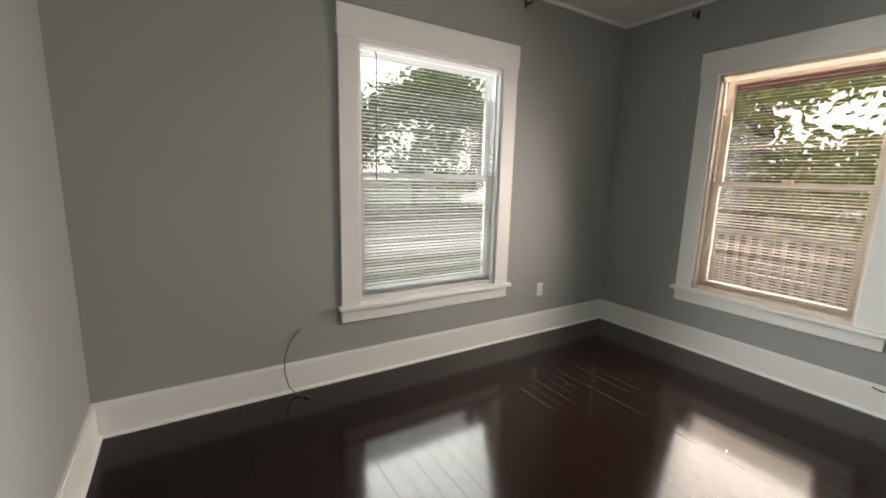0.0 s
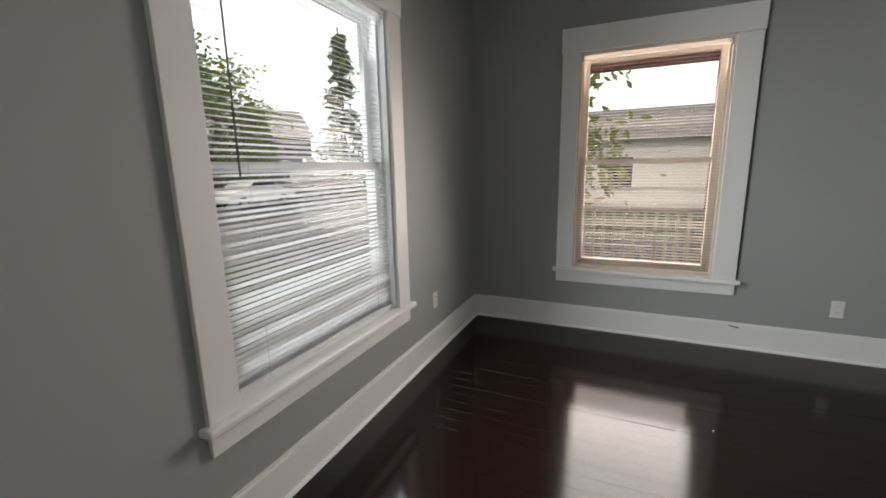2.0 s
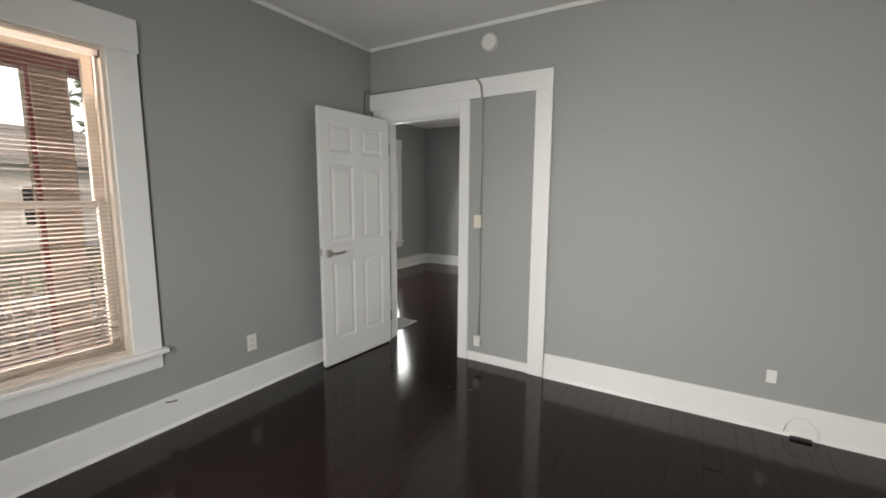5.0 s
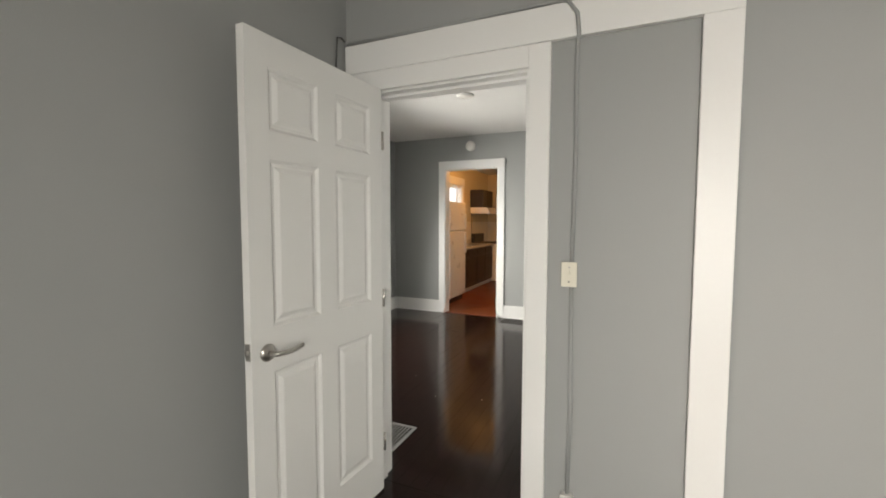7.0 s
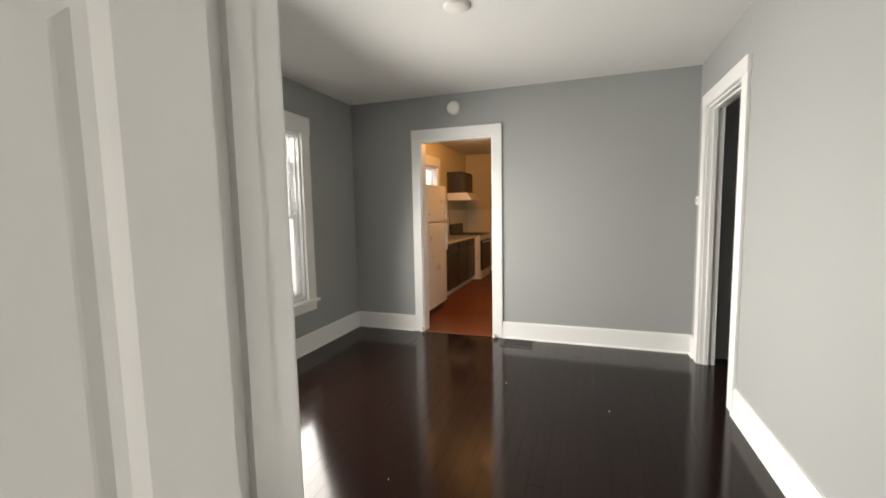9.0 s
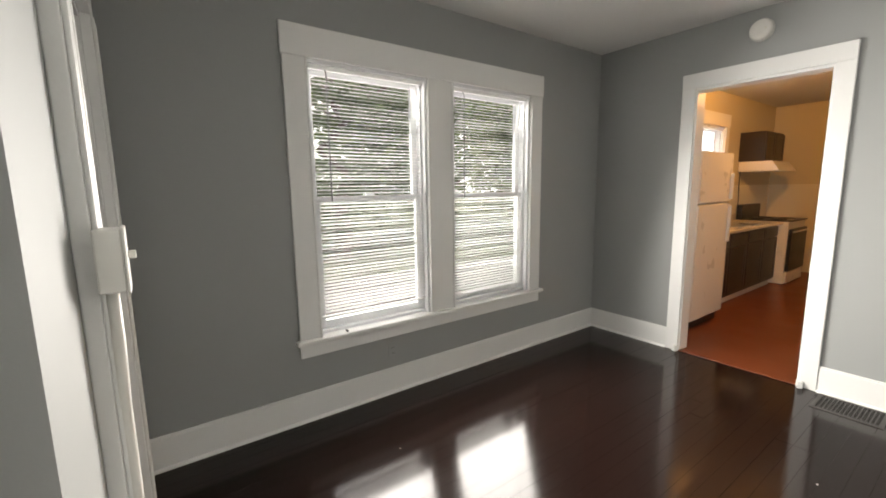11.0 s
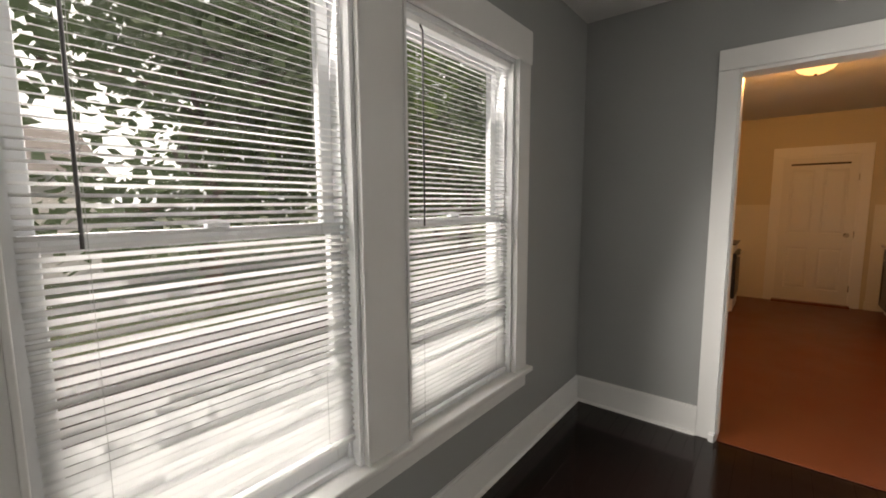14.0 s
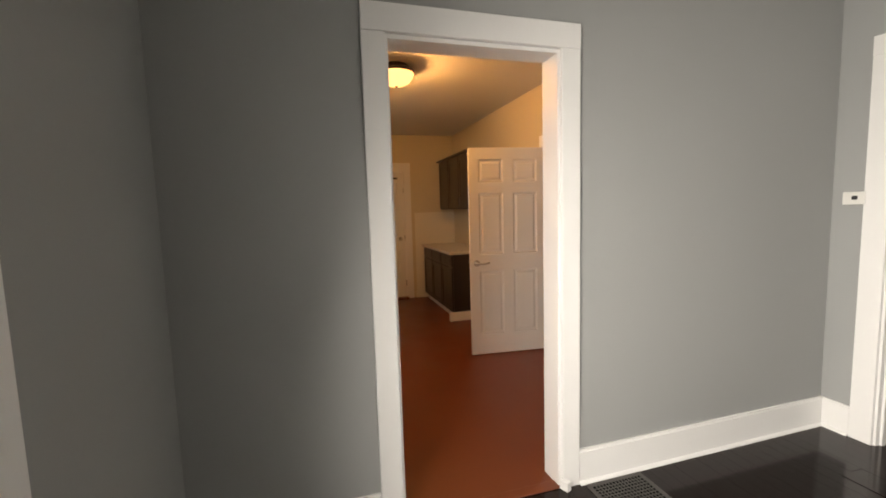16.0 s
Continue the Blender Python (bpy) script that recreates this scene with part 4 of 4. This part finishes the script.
# ---- porch and street ----
g = bmesh.new()
bmesh.ops.create_grid(g, x_segments=40, y_segments=40, size=400)
gr = part("ground", g, GRASS)
gr.location = (0, 0, GROUND)
tagged(gr, "lawn running out to the street and beyond", "ground", kind="structure")
CLOUD = glow_material("overcast_cloud", (0.92, 0.96, 1.0), 0.65)
sk_b = bmesh.new()
rings = [[sk_b.verts.new((rr * math.cos(a * math.pi / 32), rr * math.sin(a * math.pi / 32), zz)) for a in range(64)] for rr, zz in ((170, GROUND - 2), (170, 40), (155, 75))]
for r0, r1 in zip(rings, rings[1:]):
    for k in range(64):
        sk_b.faces.new((r0[k], r0[(k + 1) % 64], r1[(k + 1) % 64], r1[k])).smooth = True
tagged(part("backdrop", sk_b, CLOUD), "pale overcast sky beyond the trees", "sky", kind="structure")
tagged(part("road", boxes((-200, 200, -19.0, -12.6, GROUND - 0.1, GROUND + 0.02)), ASPHALT), "grey asphalt street", "road", kind="structure")
tagged(part("pavement", boxes((-200, 200, -12.0, -6.2, GROUND - 0.1, GROUND + 0.05)), CONCRETE), "pale concrete pavement before the house", "pavement", kind="structure")
tagged(part("kerb", boxes((-200, 200, -12.6, -12.4, GROUND - 0.1, GROUND + 0.14), bevel=0.01), CONCRETE), "pale concrete kerb", "kerb", kind="structure")
tagged(part("driveway", boxes((-8.2, -3.0, -6.2, 16, GROUND - 0.1, GROUND + 0.03)), DRIVE), "weathered grey driveway beside the house", "driveway", kind="structure")
tagged(part("porch_base", boxes((-2.25, -0.16, -0.6, AY, GROUND, -0.14)), SIDING), "boarded base of the porch", "porch", kind="structure")
PORCH = tagged(part("porch_floor", boxes((-2.3, -0.16, -0.65, AY, -0.139, -0.13)), GAP), "mauve-grey boarded porch floor", "porch floor", kind="structure")
for k in range(21):
    x = -2.29 + k * 0.1015
    part("plank", boxes((x, x + 0.097, -0.65, AY - 0.001, -0.13, -0.105)), PORCHFLOOR, PORCH)
tagged(part("porch_ceiling", boxes((-2.5, -0.16, -0.85, AY, 2.56, 2.62)), PEACH), "peach painted porch ceiling", "ceiling", kind="structure")
tagged(part("porch_roof", boxes((-2.8, -0.16, -1.1, AY, 2.62, 2.74)), ROOF), "shingled porch roof", "roof", kind="structure")
bmn = boxes((-2.16, -1.96, -0.6, AY, 2.38, 2.56))
box(bmn, -1.96, -0.16, -0.6, -0.42, 2.38, 2.56)
single("porch_beam", bmn, RED, pose(0, 0, 0), "red painted beam under the porch ceiling", "beam")
for y in (-0.5, 2.14):
    p = thing("porch_post", pose(-2.06, y, -0.105), "peach porch post with red edge trim", "post", "porch posts")
    part("shaft", boxes((-0.12, 0.12, -0.12, 0.12, 0, 2.485), bevel=0.006), PEACH, p)
    part("base_trim", boxes((-0.14, 0.14, -0.14, 0.14, 0, 0.12), bevel=0.006), PEACH, p)
    part("edge_trim", boxes((0.085, 0.124, -0.15, -0.12, 0.12, 2.485), bevel=0.003), RED, p)
tagged(part("wall_porch_end", boxes((BX0 - 0.16, -1.65, AY - 0.025, AY - 0.004, GROUND, H), (-0.72, -0.165, AY - 0.025, AY - 0.004, GROUND, H)), PEACH), "peach siding at the porch's end", "wall", kind="structure")
rl = thing("porch_railing", pose(-2.06, 0, -0.105), "pale wooden porch railing with square balusters", "railing")
for a, c in ((-0.38, 2.0), (2.28, AY - 0.03)):
    part("top_rail", boxes((-0.045, 0.045, a, c, 0.86, 0.90), bevel=0.006), SIDING, rl)
    part("bottom_rail", boxes((-0.03, 0.03, a, c, 0.12, 0.17), bevel=0.004), SIDING, rl)
    k = a + 0.07
    while k < c - 0.04:
        part("baluster", boxes((-0.019, 0.019, k - 0.019, k + 0.019, 0.17, 0.86)), SIDING, rl)
        k += 0.115
r2 = thing("porch_railing", pose(0, -0.52, -0.105), "pale wooden railing across the porch front", "railing")
part("top_rail", boxes((-1.94, -0.17, -0.045, 0.045, 0.86, 0.90), bevel=0.006), SIDING, r2)
part("bottom_rail", boxes((-1.94, -0.17, -0.03, 0.03, 0.12, 0.17), bevel=0.004), SIDING, r2)
k = -1.88
while k < -0.2:
    part("baluster", boxes((k - 0.019, k + 0.019, -0.019, 0.019, 0.17, 0.86)), SIDING, r2)
    k += 0.115


def house(m, w, d, h, rise, mat, label, cols, overhang=0.35):
    """A gabled house: local x along its front, y = 0 the front facing -y."""
    root = thing("house", m, label, "house", "neighbouring houses")
    b = boxes((-w / 2, w / 2, 0, d, 0, h))
    part("wall", b, mat, root)
    k = 0.18
    cl = bmesh.new()
    while k < h:
        box(cl, -w / 2 - 0.01, w / 2 + 0.01, -0.014, 0, k - 0.02, k)
        k += 0.18
    part("lap_edges", cl, mat, root)
    r = bmesh.new()
    vs = [r.verts.new(p) for p in ((-w / 2 - overhang, -overhang, h), (w / 2 + overhang, -overhang, h), (w / 2 + overhang, d + overhang, h), (-w / 2 - overhang, d + overhang, h), (-w / 2 - overhang, d / 2, h + rise), (w / 2 + overhang, d / 2, h + rise))]
    for q in ((0, 1, 5, 4), (2, 3, 4, 5), (0, 4, 3), (1, 2, 5), (0, 3, 2, 1)):
        r.faces.new([vs[i] for i in q])
    part("roof", r, ROOF, root)
    for x, z, ww, hh in cols:
        f = part("window", boxes((x - ww / 2 - 0.08, x + ww / 2 + 0.08, -0.04, 0.0, z - 0.08, z + hh + 0.08)), TRIM, root)
        part("pane", boxes((x - ww / 2, x + ww / 2, -0.046, -0.04, z, z + hh)), CARGLASS, f)
    return root


house(pose(-17, 3.6, GROUND, 0, 0, 90), 9, 7, 2.95, 1.7, HOUSEWHITE, "white neighbouring house with grey roof", ((-2.8, 0.9, 1.0, 1.3), (2.4, 0.9, 1.0, 1.3)))
house(pose(-27, -31, GROUND, 0, 0, 150), 9, 8, 5.2, 3.0, HOUSEDARK, "dark two-storey house across the street", ((-2.5, 0.9, 1.1, 1.5), (2.2, 0.9, 1.1, 1.5), (-2.5, 3.3, 1.0, 1.3), (2.2, 3.3, 1.0, 1.3)))
house(pose(4, -34, GROUND, 0, 0, 180), 11, 8, 5.0, 3.0, HOUSEWHITE, "white two-storey house across the street", ((-3, 0.9, 1.1, 1.5), (0, 0.9, 1.1, 1.5), (3, 3.2, 1.0, 1.3), (-3, 3.2, 1.0, 1.3)))


def tree(x, y, height, spread, mat, label, seed, low=0.3, leaves=6500):
    rg = random.Random(seed)
    root = thing("tree", pose(x, y, GROUND), label, "tree", "street trees")
    tb = bmesh.new()
    n = 9
    base_r = height * 0.028
    axis = [Vector((rg.uniform(-1, 1) * height * 0.012 * k, rg.uniform(-1, 1) * height * 0.012 * k, height * 0.85 * k / n)) for k in range(n + 1)]
    rings = []
    for k, p in enumerate(axis):
        r = base_r * (1.25 - 1.1 * k / n)
        rings.append([tb.verts.new(p + Vector((r * math.cos(a * math.pi / 4), r * math.sin(a * math.pi / 4), 0))) for a in range(8)])
    for r0, r1 in zip(rings, rings[1:]):
        for a in range(8):
            tb.faces.new((r0[a], r0[(a + 1) % 8], r1[(a + 1) % 8], r1[a])).smooth = True
    part("trunk", tb, BARK, root)
    lb = bmesh.new()
    tips = []
    for k in range(16):
        t = rg.uniform(low, 0.98)
        p = axis[min(n, int(t * n))]
        a = rg.uniform(0, 2 * math.pi)
        reach = spread * (0.45 + 0.55 * math.sin(math.pi * min(1, (t - low) / (1 - low) * 0.8 + 0.15))) * rg.uniform(0.7, 1.1)
        q = p + Vector((math.cos(a) * reach, math.sin(a) * reach, reach * rg.uniform(0.15, 0.6)))
        mid = (p + q) / 2 + Vector((0, 0, reach * 0.12))
        tube(lb, [p, mid, q], base_r * 0.22, 5)
        tips += [mid, q, (mid + q) / 2]
    part("limbs", lb, BARK, root)
    pts, faces = [], []
    for k in range(leaves):
        c = rg.choice(tips) + Vector((rg.gauss(0, 1), rg.gauss(0, 1), rg.gauss(0, 0.8))) * spread * 0.20
        s = rg.uniform(0.09, 0.20) * spread / 3
        u = Vector((rg.gauss(0, 1), rg.gauss(0, 1), rg.gauss(0, 0.6))).normalized()
        w = u.orthogonal().normalized()
        i = len(pts)
        pts += [c - u * s, c + w * s * 0.5 + u * s * 0.1, c + u * s, c - w * s * 0.5 + u * s * 0.1]
        faces.append((i, i + 1, i + 2, i + 3))
    me = bpy.data.meshes.new("crown")
    me.from_pydata([tuple(p) for p in pts], [], faces)
    me.materials.append(mat)
    cr = new("crown", me)
    cr.parent = root
    return root


for i, (x, y, h, s, mat, lab) in enumerate((
        (-8.4, -2.4, 6.5, 3.0, LEAFY, "yellow-green leafy tree by the street"),
        (-12.0, -3.5, 8.5, 3.8, LEAF, "broad green tree beyond the porch"),
        (-9.5, -21.5, 9.5, 4.0, LEAF, "tall green street tree"),
        (-3.5, -22.5, 8.0, 3.6, LEAFY, "yellow-green tree across the street"),
        (2.5, -23.0, 9.0, 4.2, LEAF, "broad green tree across the street"),
        (-15.0, -23.0, 9.0, 3.8, LEAFY, "yellow-green tree at the street corner"),
        (-11.5, 9.0, 8.5, 3.8, LEAFD, "dark green tree beyond the driveway"),
        (-12.5, 13.5, 9.0, 4.0, LEAF, "green tree beyond the driveway"),
        (-10.8, 18.5, 8.5, 3.8, LEAFD, "dark green tree at the driveway's end"),
        (-16.0, 23.0, 10.0, 4.5, LEAF, "tall green tree behind the yard"))):
    tree(x, y, h, s, mat, lab, 40 + i, low=0.18)


def conifer(x, y, height, spread, label, seed):
    """A spruce: whorls of drooping boughs round one straight trunk, each bough set with needle sprays."""
    rg = random.Random(seed)
    root = thing("conifer_tree", pose(x, y, GROUND), label, "tree")
    tb = bmesh.new()
    tube(tb, [(0, 0, 0), (0.05, 0, height * 0.4), (0.0, 0.04, height * 0.8)], height * 0.016, 8)
    tube(tb, [(0.0, 0.04, height * 0.79), (0, 0, height)], height * 0.006, 6)
    part("trunk", tb, BARK, root)
    lb = bmesh.new()
    pts, faces = [], []
    z = height * 0.07
    while z < height * 0.985:
        reach = spread * (1 - z / height) ** 0.85 + 0.12
        for k in range(9):
            a = rg.uniform(0, 2 * math.pi)
            ln = reach * rg.uniform(0.7, 1.12)
            d = Vector((math.cos(a), math.sin(a), 0))
            p, q = Vector((0, 0, z)), Vector((0, 0, z - ln * 0.22)) + d * ln
            tube(lb, [p, (p + q) / 2 + Vector((0, 0, 0.05 * ln)), q], 0.025, 4)
            for j in range(26):
                c = p.lerp(q, rg.uniform(0.12, 1.0)) + Vector((rg.gauss(0, 0.16), rg.gauss(0, 0.16), rg.uniform(-0.35, 0.1)))
                u = (d + Vector((rg.gauss(0, 0.5), rg.gauss(0, 0.5), rg.uniform(-0.9, 0.0)))).normalized() * rg.uniform(0.2, 0.42)
                w = u.orthogonal().normalized() * 0.09
                i = len(pts)
                pts += [c, c + u * 0.5 + w, c + u, c + u * 0.5 - w]
                faces.append((i, i + 1, i + 2, i + 3))
        z += height * 0.034
    part("boughs", lb, BARK, root)
    me = bpy.data.meshes.new("crown")
    me.from_pydata([tuple(p) for p in pts], [], faces)
    me.materials.append(LEAFD)
    new("crown", me).parent = root


conifer(-30.5, -24.3, 14.8, 3.6, "tall dark green spruce across the street", 77)


def car(m, paint, label):
    root = thing("car", m, label, "car")
    prof = [(-2.2, 0.35), (-2.2, 0.75), (-1.9, 0.92), (-1.35, 0.98), (-0.75, 1.42), (0.55, 1.45), (1.25, 1.0), (2.0, 0.88), (2.2, 0.65), (2.2, 0.35)]
    b = bmesh.new()
    sides = []
    for y, k in ((-0.86, 0.0), (-0.80, 0.03), (0.80, 0.03), (0.86, 0.0)):
        sides.append([b.verts.new((x, y * (0.86 if z > 1.2 else 1), z + k)) for x, z in prof])
    for r0, r1 in zip(sides, sides[1:]):
        for k in range(len(prof)):
            b.faces.new((r0[k], r1[k], r1[(k + 1) % len(prof)], r0[(k + 1) % len(prof)])).smooth = True
    b.faces.new(sides[0])
    b.faces.new(sides[-1][::-1])
    part("body", b, paint, root)
    for s in (-1, 1):
        w = bmesh.new()
        q = [w.verts.new((x, s * y, z)) for x, y, z in ((-1.15, 0.875, 1.03), (-0.70, 0.78, 1.38), (0.50, 0.78, 1.40), (1.02, 0.875, 1.03))]
        w.faces.new(q)
        bmesh.ops.solidify(w, geom=w.faces[:], thickness=0.015)
        part("side_window", w, CARGLASS, root)
        for x in (-1.35, 1.35):
            t = bmesh.new()
            lathe(t, [(0.2, -0.1), (0.30, -0.1), (0.32, -0.06), (0.32, 0.06), (0.30, 0.1), (0.2, 0.1)], 24, (x, s * 0.80, 0.32), Matrix.Rotation(math.pi / 2, 3, "X"))
            wh = part("wheel", t, RUBBER, root)
            t = bmesh.new()
            lathe(t, [(0, 0.07), (0.2, 0.09), (0.21, -0.09), (0, -0.07)], 20, (x, s * 0.80, 0.32), Matrix.Rotation(math.pi / 2, 3, "X"))
            part("rim", t, STEEL, wh)
        part("headlight", boxes((2.1, 2.21, s * 0.7 - 0.12, s * 0.7 + 0.12, 0.62, 0.74), bevel=0.02), FRIDGEM, root)
    return root


car(pose(-13.0, -17.4, GROUND + 0.02), CARWHITE, "white saloon car parked along the street")
car(pose(-18.5, -17.6, GROUND + 0.02, 0, 0, 180), HOUSEDARK, "dark saloon car parked across the street")

# ---- floorboards: strips along y, each proud of the dark joints ----
rng = random.Random(11)


def boards(x0, x1, y0, y1, near):
    """Strip boards; those in the stretch of floor near the walk are single pieces, the rest is one mesh."""
    width = 0.083
    rest = bmesh.new()
    meshes = {}
    n = int((x1 - x0) / width) + 1
    for i in range(n):
        a = x0 + i * width
        b = min(a + width - 0.0005, x1)
        if b - a < 0.01:
            continue
        y = y0
        first = True
        while y < y1 - 0.001:
            ln = rng.choice((1.2, 1.8, 2.4)) * (rng.uniform(0.3, 1) if first else 1)
            first = False
            ln = round(ln, 1)
            e = min(y + ln, y1)
            if y1 - e < 0.25:
                e = y1
            tilt = rng.uniform(-0.0006, 0.0006)
            if near(a, (y + e) / 2):
                key = (round(b - a, 4), round(e - y - 0.0005, 3))
                if key not in meshes:
                    bm = bmesh.new()
                    box(bm, 0, key[0], 0, key[1], -0.006, 0.0)
                    bmesh.ops.bevel(bm, geom=[ed for ed in bm.edges if all(v.co.z > -0.001 for v in ed.verts)], offset=0.0005, segments=1, affect="EDGES")
                    meshes[key] = mesh_of("plank", bm, FLOOR)
                ob = new("plank", meshes[key])
                ob.parent = FLOOROB
                ob.location = (a, y, 0)
                ob.rotation_euler = (rng.gauss(0, 0.0003), rng.gauss(0, 0.0004), 0)
            else:
                box(rest, a, b, y, e - 0.0005, -0.006, 0.0)
            y = e
    return rest


RA = boards(0.0, AX, 0.0, AY + 0.05, lambda x, y: 0.5 < x < 3.3)
tagged(part("far_planks", RA, FLOOR, FLOOROB), kind="stuff")
RB = boards(BX0, 2.9, AY + 0.052, BY1 + 0.018, lambda x, y: x < 1.2)
tagged(part("far_planks", RB, FLOOR, FLOOROB), kind="stuff")
